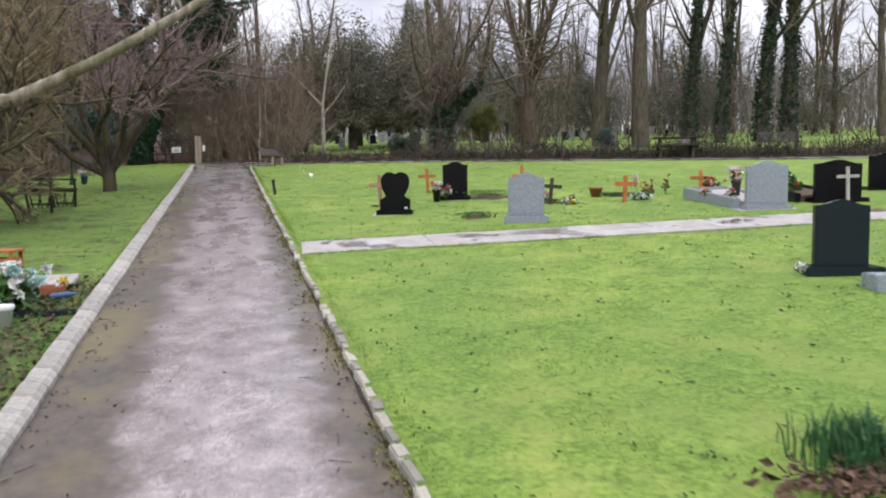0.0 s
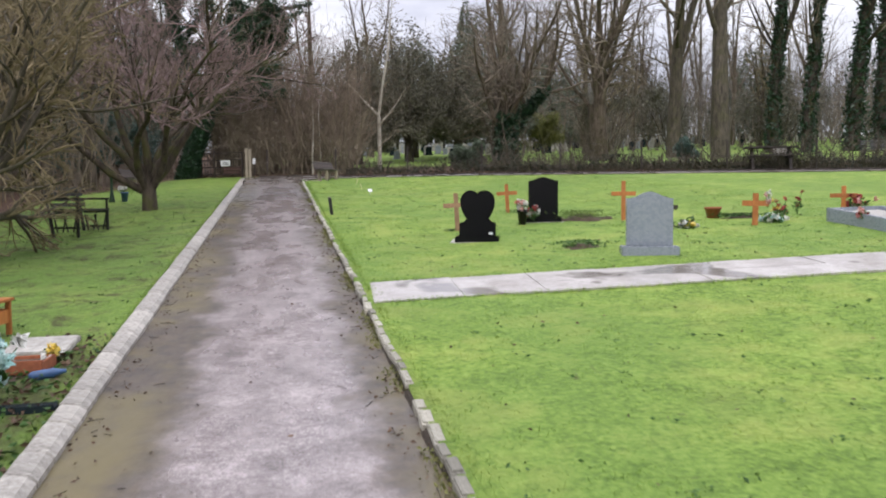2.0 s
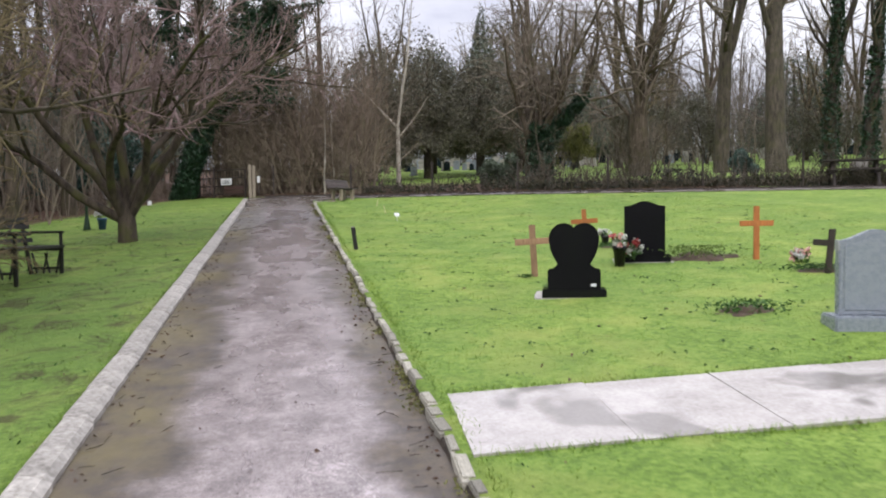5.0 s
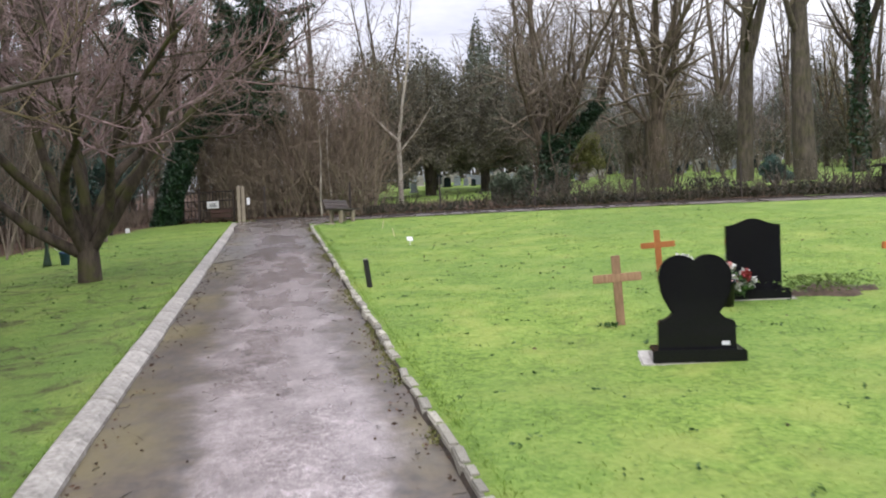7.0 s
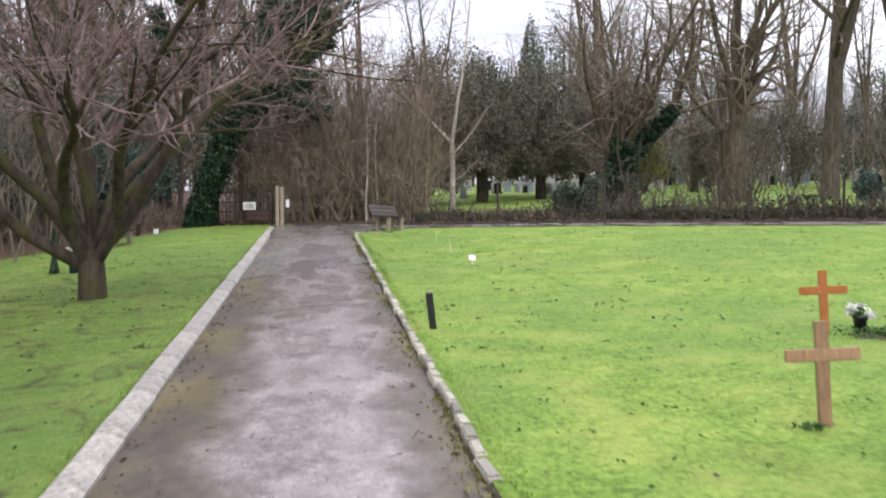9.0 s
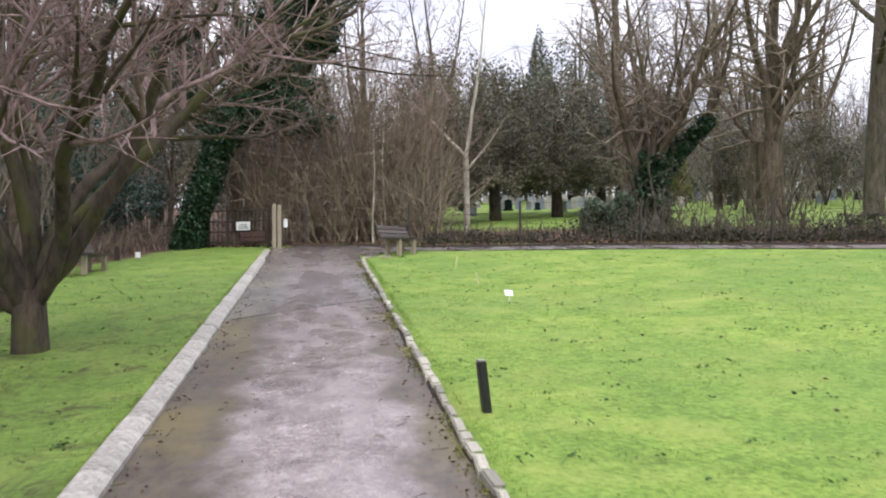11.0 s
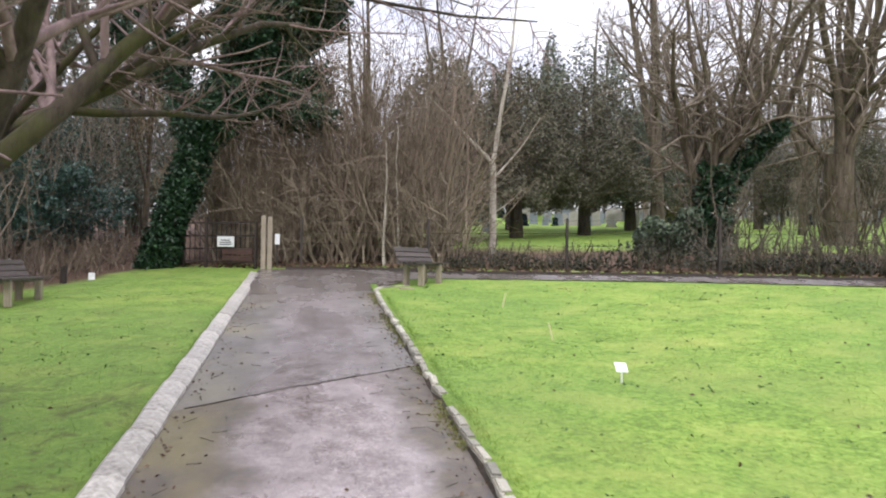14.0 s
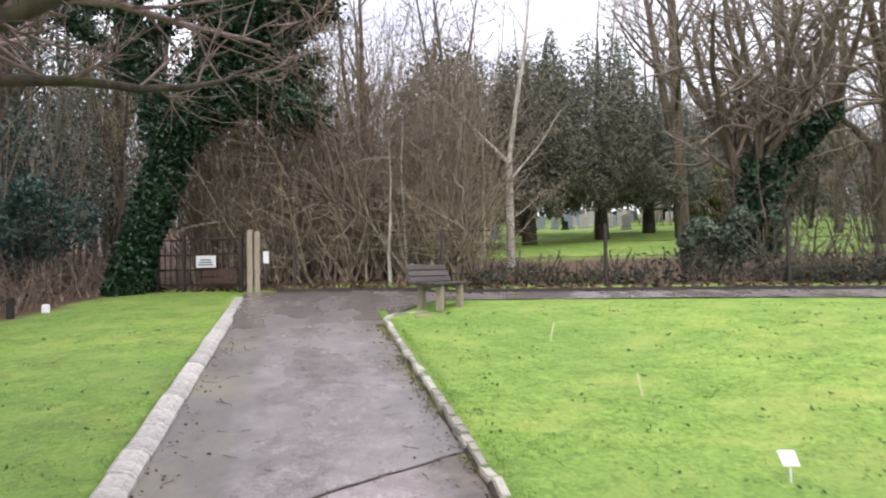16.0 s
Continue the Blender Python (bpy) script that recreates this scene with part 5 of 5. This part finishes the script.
# ---- benches, gate, fence ----
def slat_bench(x, y, yaw, label, length=1.25, iron=False, size=1.0):
    """A park bench that faces its own -y side."""
    ob = thing("park_bench", x, y, yaw, label=label, category="bench")
    ob.matrix_world = ob.matrix_world @ Matrix.Diagonal((1, size, size, 1))
    wood = M["iron"] if iron else M["grey_wood"]
    for sx in (-1, 1):
        px = sx * (length / 2 - 0.04 if iron else length / 2 - 0.29)
        if iron:
            end = part("end_frame", box(0.05, 0.05, 0.46, (px, -0.2, -0.03), bevel=0.01), M["iron"], ob)
            part("rear_leg", box(0.05, 0.05, 0.86, (px, 0.22, -0.03), (-9, 0, 0), 0.01), M["iron"], ob)
            part("arm", box(0.05, 0.5, 0.035, (px, 0.0, 0.62), bevel=0.012), M["iron"], ob)
            part("arm_support", box(0.04, 0.04, 0.22, (px, -0.2, 0.41), bevel=0.01), M["iron"], ob)
            part("seat_bearer", box(0.045, 0.46, 0.04, (px, 0, 0.38), bevel=0.01), M["iron"], ob)
            for k in range(4):
                part("scroll", box(0.03, 0.025, 0.3, (px, -0.12 + 0.09 * k, 0.06), (12 * (-1) ** k, 0, 0), 0.008), M["iron"], ob)
            part("foot_bar", box(0.04, 0.42, 0.035, (px, 0.0, 0.12), bevel=0.01), M["iron"], ob)
        else:
            for py, hh in ((-0.16, 0.4), (0.2, 0.42)):
                part("leg", box(0.1, 0.11, hh + 0.04, (px, py, -0.04), bevel=0.015), M["post_wood"], ob, "stout pale weathered leg")
            part("seat_bearer", box(0.09, 0.46, 0.06, (px, 0.02, 0.36), bevel=0.012), M["old_concrete"], ob)
            part("back_post", box(0.08, 0.06, 0.46, (px, 0.225, 0.36), (-24, 0, 0), 0.012), M["old_concrete"], ob)
    for k in range(4):
        part("seat_slat", box(length, 0.1, 0.035, (0, -0.19 + 0.125 * k, 0.422), bevel=0.008), wood, ob)
    for k in range(3 if not iron else 4):
        hz = 0.5 + 0.095 * k if iron else 0.46 + 0.105 * k
        lay, off = (12, 0.2 + (hz - 0.4) * 0.22) if iron else (24, 0.17 + (hz - 0.4) * 0.445)
        part("back_slat", box(length, 0.032, 0.06 if iron else 0.1, (0, off, hz), (-lay, 0, 0), 0.008), wood, ob)
    return ob


slat_bench(1.74, 30.97, 52, "weathered grey wooden bench on stout pale legs by the path", 1.18, size=0.82)
slat_bench(-4.55, 30.1, 82, "weathered grey wooden bench on stout pale legs under a tree", 1.5, size=0.85)
slat_bench(-3.42, 17.75, 78, "dark wooden bench with black cast-iron ends on the lawn", 1.25, iron=True)
slat_bench(21.5, 27.6, -25, "dark wooden bench at the far edge of the lawn", 1.6, iron=True)
headstone(17.9, 28.6, -25, 0.5, 0.7, 0.1, (0.8, 0.4, 0.12), 0.06, M["concrete"], "small pale memorial beside the hedge")


def picnic_table(x, y, yaw):
    ob = thing("picnic_table", x, y, yaw, label="dark weathered wooden picnic table by the hedge", category="table")
    for k in range(5):
        part("table_plank", box(1.7, 0.13, 0.04, (0, -0.28 + 0.14 * k, 0.72), bevel=0.006), M["dark_wood"], ob)
    for sy in (-1, 1):
        for k in range(2):
            part("bench_plank", box(1.7, 0.12, 0.04, (0, sy * (0.6 + 0.13 * k), 0.43), bevel=0.006), M["dark_wood"], ob)
        for sx in (-1, 1):
            part("leg", box(0.08, 0.06, 0.86, (sx * 0.6, sy * 0.42, -0.03), (sy * 25, 0, 0), 0.006), M["dark_wood"], ob)
    for sx in (-1, 1):
        part("crossbeam", box(0.06, 1.45, 0.08, (sx * 0.6, 0, 0.36), bevel=0.006), M["dark_wood"], ob)
    return ob


picnic_table(16.6, fence_y(16.6) + 1.1, -25)

gate = thing("gate", -1.3, 34.5, 147, label="dark barred metal and wood gate with a white notice", category="gate")
for sx, hh in ((0.05, 1.0), (1.36, 1.12), (1.98, 1.12)):
    part("stile", box(0.06, 0.06, hh, (sx, 0, -0.02), bevel=0.006), M["dark_wood"], gate)
for a, b in ((0.08, 1.33), (1.39, 1.95)):
    for hz in (0.12, 0.4, 0.68, 0.96):
        part("rail", box(b - a, 0.03, 0.035, ((a + b) / 2, 0, hz), bevel=0.004), M["dark_wood"], gate)
    k = int((b - a) / 0.115)
    for i in range(1, k):
        part("bar", box(0.014, 0.014, 0.86, (a + (b - a) * i / k, 0, 0.12), bevel=0.0), M["iron"], gate)
for hz in (0.16, 0.3):
    part("kick_board", box(0.8, 0.025, 0.11, (0.5, 0.03, hz), bevel=0.006), M["red_wood"], gate, "faded reddish board low on the gate")
notice = part("notice", box(0.45, 0.012, 0.22, (0.78, 0.075, 0.46), bevel=0.003), M["white"], gate, "white notice with unreadable dark lines")
for k in range(3):
    part("text_bar", box(0.34 - 0.05 * k, 0.004, 0.022, (0.78, 0.083, 0.5 + 0.045 * k), bevel=0.0), M["ink"], notice)
post = thing("gate_post", -1.12, 34.45, 0, label="pair of pale weathered wooden gate posts", category="post")
for k, h in ((0, 1.12), (1, 1.1)):
    part("post", box(0.1, 0.11, h + 0.1, (-0.06 + 0.13 * k, 0.03 * k, -0.1), bevel=0.01), M["post_wood"], post)
board = thing("notice_board", -0.9, 34.55, 0, label="small white notice on a thin post", category="sign")
part("stake", box(0.03, 0.03, 0.75, (0, 0.02, -0.05), bevel=0.003), M["dark_wood"], board)
part("notice", box(0.1, 0.012, 0.22, (0, -0.004, 0.5), bevel=0.002), M["white"], board)
end_post = thing("gate_post", -3.06, 35.8, 0, label="dark wooden post at the end of the gate", category="post")
part("post", box(0.1, 0.1, 1.2, (0, 0, -0.1), bevel=0.01), M["dark_wood"], end_post)

fence = thing("wire_fence", 0, fence_y(0) + 1.0, label="low wire fence on thin dark posts along the wood's edge", category="fence", z=0)
fx = [-0.4 + 2.6 * i for i in range(14)]
for x in fx:
    y = fence_y(x) + 0.85
    part("fence_post", box(0.05, 0.05, 1.15, (x, y - fence_y(0) - 1.0, G(x, y) - 0.1), bevel=0.006), M["dark_wood"], fence)
for k in range(4):
    line = [Vector((x, fence_y(x) + 0.85 - fence_y(0) - 1.0, G(x, fence_y(x) + 0.85) + 0.25 + 0.25 * k)) for x in fx]
    part("wire", tubes("wire", [(line, [0.004] * len(line))]), M["iron"], fence)
edge = thing("path_edging", 0, 0, z=0, label="thin dark timber edging board along the far path", category="edging")
for i in range(26):
    x = -0.7 + 1.3 * i
    y = fence_y(x + 0.65) + 0.06
    part("board", box(1.44, 0.03, 0.12, (x + 0.65, y, G(x + 0.65, y) - 0.06), (0, -math.degrees(math.atan(GX - 0.46 * GY)), -24.7), 0.004), M["dark_wood"], edge)

# stub post, plant tags, small things on the lawns
stub = thing("stub_post", 1.06, 18.82, 12, label="short black post with a pale slanted top, leaning", category="post")
stub.matrix_world = stub.matrix_world @ pose(0, 0, 0, 0, -7, 0)
part("post", box(0.058, 0.058, 0.46, (0, 0, -0.12), bevel=0.006), M["iron"], stub)
part("cap", box(0.056, 0.056, 0.012, (0, 0, 0.342), (0, 6, 0), 0.003), M["concrete"], stub, "pale cut top")
for tx, ty, w, hh, label in ((2.38, 23.62, 0.115, 0.12, "white plastic plant label on a thin stake in the lawn"),):
    tag = thing("plant_label", tx, ty, 10, label=label, category="label")
    part("stake", box(0.012, 0.008, hh + 0.05, (0, 0, -0.05), bevel=0.002), M["white"], tag)
    part("plate", box(w, 0.006, 0.09, (0, -0.01, hh - 0.03), (-35, 4, 0), 0.002), M["white"], tag)
for tx, ty, ln in ((2.38, 25.5, 14), (2.44, 28.1, -12)):
    tag = thing("marker_cane", tx, ty, 0, label="thin pale yellow marker cane leaning in the lawn", category="cane", group="marker canes")
    part("cane", box(0.018, 0.012, 0.24, (0, 0, -0.04), (0, -ln, 0), 0.003), M["cane"], tag)
cone = thing("flower_vase", -4.34, 25.2, 0, label="dark green plastic cone vase in the grass", category="vase")
part("cone", lathe([(0.09, -0.02), (0.075, 0.06), (0.035, 0.3), (0.03, 0.72), (0.045, 0.74), (0.02, 0.75)], 14), M["green_plastic"], cone, smooth=True)
flower_pot(-4.0, 25.1, 0.1, 0.26, M["blue"], "blue glazed pot on the grass")
bouquet("flowers", -4.05, 25.15, 0.26, 0.1, 0.14, ["petal_white"], 10, "white flowers in a blue pot", 30)
short_post = thing("short_post", -4.64, 32.8, 0, label="short dark wooden post by the wood's edge", category="post")
part("post", box(0.1, 0.1, 0.42, (0, 0, -0.1), bevel=0.01), M["dark_wood"], short_post)
block = thing("marker_stone", -4.3, 33.35, 15, label="small white marker block at the wood's edge", category="stone")
part("block", box(0.12, 0.12, 0.16, (0, 0, -0.03), bevel=0.012), M["white"], block)
wedge = thing("wood_wedge", 1.35, 30.15, 20, label="flat scrap of pale wood on the grass by a bench", category="wood")
part("scrap", box(0.26, 0.07, 0.03, (0, 0, 0.0), bevel=0.006), M["post_wood"], wedge)

# far burial ground: small stones in rows, seen through the trees
stone_kinds = []
for w, h, mt, label in ((0.6, 0.8, "dark_granite", "dark headstone in the far burial ground"), (0.65, 0.95, "concrete", "pale grey headstone in the far burial ground"), (0.6, 0.85, "grey_granite", "grey headstone in the far burial ground")):
    stone_kinds.append((w, h, mt, label))
made = {}
rng = random.Random(611)
for i in range(230):
    row = i % 8
    x = rng.uniform(5.0, 44.0) if i < 150 else rng.uniform(11.0, 30.0)
    y = 47.5 + 2.9 * row + rng.uniform(-0.4, 0.4) - 0.2 * (x - 10) * 0.6
    y = max(y, 46.5 + rng.uniform(0, 14))
    k = rng.choice((0, 1, 1, 2, 0)) if i < 150 else rng.choice((1, 1, 2))
    w, h, mt, label = stone_kinds[k]
    s = rng.uniform(0.42, 0.68)
    m = pose(x, y, G(x, y), rng.uniform(-3, 3), rng.uniform(-3, 3), -18 + rng.uniform(-6, 6)) @ Matrix.Diagonal((s, s, s, 1))
    if k not in made:
        ob = thing("distant_headstone", 0, 0, label=label, category="gravestone", group="far headstones")
        part("plinth", box(w + 0.2, 0.34, 0.2, (0, 0, -0.1), bevel=0.01), M[mt], ob)
        part("tablet", extrude(camber(w, h, 0.1, n=8), 0.1, (0, 0, 0.1), 0.0), M[mt], ob)
        ob.matrix_basis = m
        made[k] = ob
    else:
        c = copy_thing(made[k], m)
        c.matrix_basis = m
shelter = thing("white_monument", 27.4, 60.0, -18, label="small white stone arch monument in the far burial ground", category="monument")
for sx in (-1, 1):
    part("pillar", box(0.22, 0.3, 1.5, (sx * 0.4, 0, -0.2), bevel=0.02), M["white"], shelter)
part("lintel", box(1.1, 0.36, 0.3, (0, 0, 1.3), bevel=0.02), M["white"], shelter)

# ---- paving pieces ----
rng = random.Random(701)
kerb = thing("kerb", 0, 0, z=0, label="worn concrete kerb stones along the path", category="kerb", kind="structure")


def kerb_piece():
    bm = bmesh.new()
    prof = [(-0.14, -0.16), (0.02, -0.16), (0.02, -0.012), (-0.015, 0.025), (-0.12, 0.042), (-0.14, 0.03)]
    ends = []
    for k, y in enumerate((-0.5, -0.485, 0.485, 0.5)):
        s = 0.012 if k in (0, 3) else 0.0
        ends.append([bm.verts.new((px * (1 - s) - 0.1 * s, y, pz - (s if pz > 0 else 0))) for px, pz in prof])
    for a, b in zip(ends, ends[1:]):
        for i in range(len(prof)):
            j = (i + 1) % len(prof)
            bm.faces.new((a[i], a[j], b[j], b[i]))
    bm.faces.new(ends[0][::-1])
    bm.faces.new(ends[-1])
    bmesh.ops.recalc_face_normals(bm, faces=bm.faces[:])
    me = finish(bm, "kerb_stone")
    me.materials.append(M["kerb"])
    return me


def sett_piece():
    bm = box(1, 1, 1, (0, 0, -0.5), bevel=0.0)
    bmesh.ops.bevel(bm, geom=[e for e in bm.edges if e.verts[0].co.z > 0 and e.verts[1].co.z > 0], offset=0.1, segments=2, affect='EDGES')
    me = finish(bm, "edging_stone")
    me.materials.append(M["sett"])
    return me


kerb_mesh, sett_mesh = kerb_piece(), sett_piece()
lie = math.degrees(math.atan(GY))
y = -4.0
while y < 33.4:
    ln = rng.choice((0.3, 0.3, 0.45, 0.6)) if y < 9.6 else rng.choice((0.6, 0.9, 0.9, 0.45))
    p = new("kerb_stone", kerb_mesh)
    p.parent = kerb
    x = PATH_L + rng.uniform(-0.005, 0.005)
    p.matrix_basis = pose(x, y + ln / 2, G(x, y + ln / 2) + rng.uniform(-0.004, 0.004), lie + rng.uniform(-0.4, 0.4), rng.uniform(-1.2, 1.2), rng.uniform(-0.7, 0.7)) @ Matrix.Diagonal((1.0 if y < 9.6 else 1.08, ln - rng.uniform(0.006, 0.012), 1, 1))
    y += ln
edging_row = thing("edging", 0, 0, z=0, label="row of mossy stone setts edging the lawn", category="edging", kind="structure")


def sett(x, y, w, ln, turn):
    p = new("edging_stone", sett_mesh)
    p.parent = edging_row
    p.matrix_basis = pose(x, y, lawn_z(x, y) - 0.054 + rng.uniform(-0.007, 0.005), lie + rng.uniform(-2, 2), rng.uniform(-4, 4), turn + rng.uniform(-4, 4)) @ Matrix.Diagonal((w, ln, 0.13, 1))


y = -3.0
while y < 30.0:
    ln = rng.uniform(0.16, 0.34)
    if rng.random() > 0.04:
        sett(PATH_R + 0.014 + rng.uniform(-0.008, 0.008), y + ln / 2, rng.uniform(0.05, 0.085), ln - rng.uniform(0.002, 0.008), 0)
    y += ln
for i in range(6):
    a = radians(12 + 13 * i)
    sett(PATH_R + 0.03 + 0.7 * (1 - math.cos(a)), 30.0 + 0.7 * math.sin(a), 0.09, 0.17, -math.degrees(a))

slabs = thing("paving", 0, 0, z=0, label="wet concrete slab path crossing the lawn", category="paving", kind="structure")
slab_mesh = finish(box(1, 1, 1, (0, 0, -1), bevel=0.0), "paving_slab")
slab_mesh.materials.append(M["slab"])
x = 0.93
while x < 24:
    ln = rng.uniform(0.72, 0.95)
    halves = ((0.0, 1.0),) if rng.random() < 0.6 else ((0.0, 0.52), (0.52, 1.0))
    for a, b in halves:
        wd = (SLAB_Y1 - SLAB_Y0) * (b - a)
        cx = x + ln / 2
        cy = SLAB_Y0 + (SLAB_Y1 - SLAB_Y0) * (a + b) / 2 + SLAB_TURN * cx
        p = new("paving_slab", slab_mesh)
        p.parent = slabs
        p.matrix_basis = pose(cx, cy, G(cx, cy) + 0.016 + rng.uniform(-0.0025, 0.0025), lie + rng.uniform(-0.15, 0.15), -math.degrees(math.atan(GX)) + rng.uniform(-0.3, 0.3), math.degrees(math.atan(SLAB_TURN))) @ Matrix.Diagonal((ln - 0.006, wd - 0.006, 0.06, 1))
    x += ln

# ---- grass, weeds and loose bits ----
rng = random.Random(801)
verts, faces = [], []


def on_slab(x, y):
    return x > 0.9 and SLAB_Y0 - 0.02 < y - SLAB_TURN * x < SLAB_Y1 + 0.02


def blade(x, y, h, w, lean):
    a = rng.uniform(0, 6.28)
    z = G(x, y) + 0.022 * noise.noise((x * 0.45, y * 0.45, 0)) - 0.012
    dx, dy = w * math.cos(a), w * math.sin(a)
    k = len(verts)
    verts.extend(((x - dx, y - dy, z), (x + dx, y + dy, z), (x + rng.gauss(0, lean), y + rng.gauss(0, lean), z + h)))
    faces.append((k, k + 1, k + 2))


count = 0
while count < BLADES:
    t = rng.random()
    y = 1.5 + 31.5 * t ** 1.25
    x = rng.uniform(PATH_R + 0.06, 11) if rng.random() < 0.76 else rng.uniform(-6.5, PATH_L - 0.17)
    if y > fence_y(x) - 1.4 or on_slab(x, y):
        continue
    clump = noise.noise((x * 2.6, y * 2.6, 3)) + 0.6 * noise.noise((x * 8, y * 8, 5))
    if clump < rng.uniform(-1.0, 0.35):
        continue
    blade(x, y, rng.uniform(0.014, 0.032) * (1 + 0.4 * max(clump, 0)), rng.uniform(0.003, 0.006), 0.016)
    count += 1
for _ in range(9000):
    y = rng.uniform(1.5, 30)
    x = PATH_R + 0.08 + abs(rng.gauss(0, 0.05)) if rng.random() < 0.6 else PATH_L - 0.16 - abs(rng.gauss(0, 0.05))
    blade(x, y, rng.uniform(0.02, 0.05), 0.004, 0.025)
for _ in range(6000):
    x = rng.uniform(0.95, 14)
    y = (SLAB_Y0 - abs(rng.gauss(0, 0.03)) if rng.random() < 0.5 else SLAB_Y1 + abs(rng.gauss(0, 0.03))) + SLAB_TURN * x
    blade(x, y, rng.uniform(0.03, 0.07), 0.004, 0.03)
me = raw_mesh("grass_blades", verts, faces)
me.materials.append(M["grass"])
tagged(new("grass_blades", me), "short mown green grass blades over the lawns", "grass", kind="stuff")

spots = []
for _ in range(700):
    x = rng.uniform(1.0, 10) if rng.random() < 0.7 else rng.uniform(-6, -1.5)
    y = rng.uniform(2, 30)
    if not on_slab(x, y):
        spots.append((x, y, G(x, y) + 0.02))
me = leaves(rng, "fallen_leaves", spots, 0.018, 0.75)
me.materials.append(M["litter"])
tagged(new("fallen_leaves", me), "scattered dead leaves on the lawns", "leaves", kind="stuff")
spots = []
for _ in range(1300):
    y = rng.uniform(1.5, 30)
    x = rng.uniform(PATH_L + 0.03, PATH_R - 0.04) if rng.random() < 0.12 else (PATH_R - 0.03 - abs(rng.gauss(0, 0.1)) if rng.random() < 0.6 else PATH_L + 0.04 + abs(rng.gauss(0, 0.12)))
    spots.append((x, y, G(x, y) - 0.032))
me = leaves(rng, "path_litter", spots, 0.016, 0.8)
me.materials.append(M["litter"])
tagged(new("path_litter", me), "small dead leaves and twigs on the tarmac", "leaves", kind="stuff")
spots = []
for _ in range(1500):
    x = rng.uniform(-3.5, 14)
    y = fence_y(x) + 0.25 + abs(rng.gauss(0, 0.7))
    spots.append((x, y, G(x, y) + 0.03))
me = leaves(rng, "hedge_litter", spots, 0.06, 0.7)
me.materials.append(M["litter"])
tagged(new("hedge_litter", me), "reddish brown dead leaves heaped under the fence", "leaves", kind="stuff")
crack = []
for a, b in (((-1.12, 23.6), (0.8, 24.66)),):
    n = 14
    crack.append(([Vector((a[0] + (b[0] - a[0]) * i / n, a[1] + (b[1] - a[1]) * i / n + rng.uniform(-0.02, 0.02), 0)) for i in range(n + 1)], [0.02] * (n + 1)))
for pts, rad in crack:
    for p in pts:
        p.z = G(p.x, p.y) - 0.05 + 0.012 * math.cos(max(-1, min(1, (p.x + 0.2) / 1.07)) * 1.57) - 0.009
me = tubes("path_joint", crack)
me.materials.append(M["soil_and_shadow"])
tagged(new("path_joint", me), "dark muddy joint across the tarmac path", "joint", kind="structure")

# Strip of dark soil; its black colour also paints the edging stones' shadow.
rng = random.Random(903)
verts, faces = [], []
n = 330
for i in range(n + 1):
    y = -2.0 + 32.0 * i / n
    w = 0.022 + 0.03 * max(0, noise.noise((y * 1.7, 0, 2))) + rng.uniform(0, 0.012)
    base = G(PATH_R, y)
    for dx, dz in ((0.015, -0.012 - rng.uniform(0, 0.012)), (-0.012, -0.02 - rng.uniform(0, 0.012)), (-w * 0.6, -0.036), (-w, -0.056)):
        verts.append((PATH_R - 0.005 + dx, y, base + dz))
for i in range(n):
    for k in range(3):
        a = i * 4 + k
        faces.append((a, a + 1, a + 5, a + 4))
me = raw_mesh("soil_margin", verts, faces)
me.materials.append(M["soil_and_shadow"])
tagged(new("soil_margin", me), "dark soil strip that also stands in for the shadow along the edging stones", "soil", kind="structure")
moss = []
for _ in range(5200):
    y = rng.uniform(1, 30)
    if noise.noise((y * 0.9, 3, 1)) < -0.05:
        continue
    x = PATH_R - 0.01 - abs(rng.gauss(0, 0.05))
    moss.append((x, y, G(x, y) - 0.03 + rng.uniform(-0.01, 0.01)))
me = leaves(rng, "moss_tufts", moss, 0.014)
me.materials.append(M["yellow_shrub"])
tagged(new("moss_tufts", me), "yellowish moss tufts along the edging stones", "moss", kind="stuff")
twig_bits = []
for _ in range(240):
    y = rng.uniform(2, 30)
    x = PATH_R - 0.05 - abs(rng.gauss(0, 0.22)) if rng.random() < 0.5 else PATH_L + 0.05 + abs(rng.gauss(0, 0.3))
    a = rng.uniform(0, 6.28)
    twig_bits.append(limb(rng, (x, y, G(x, y) - 0.034), (math.cos(a), math.sin(a), GY * math.sin(a) + GX * math.cos(a)), rng.uniform(0.03, 0.14), 0.003, 3, 0.12, 0.0, 0.6))
me = tubes("fallen_twigs", twig_bits)
me.materials.append(M["bark_dark"])
tagged(new("fallen_twigs", me), "short broken twigs lying on the tarmac", "twigs", kind="stuff")

tufts = []
for _ in range(1500):
    x = rng.uniform(PATH_R + 0.15, 10) if rng.random() < 0.68 else rng.uniform(-6, PATH_L - 0.25)
    y = 1.8 + 29 * rng.random() ** 1.2
    if on_slab(x, y) or y > fence_y(x) - 1.5:
        continue
    r = rng.uniform(0.015, 0.06)
    for _ in range(rng.randint(2, 6)):
        tufts.append((x + rng.gauss(0, r), y + rng.gauss(0, r), G(x, y) + rng.uniform(0.008, 0.022)))
me = leaves(rng, "lawn_weeds", tufts, 0.016, 0.6)
me.materials.append(M["weed"])
tagged(new("lawn_weeds", me), "small dark weed tufts in the lawns", "weeds", kind="stuff")
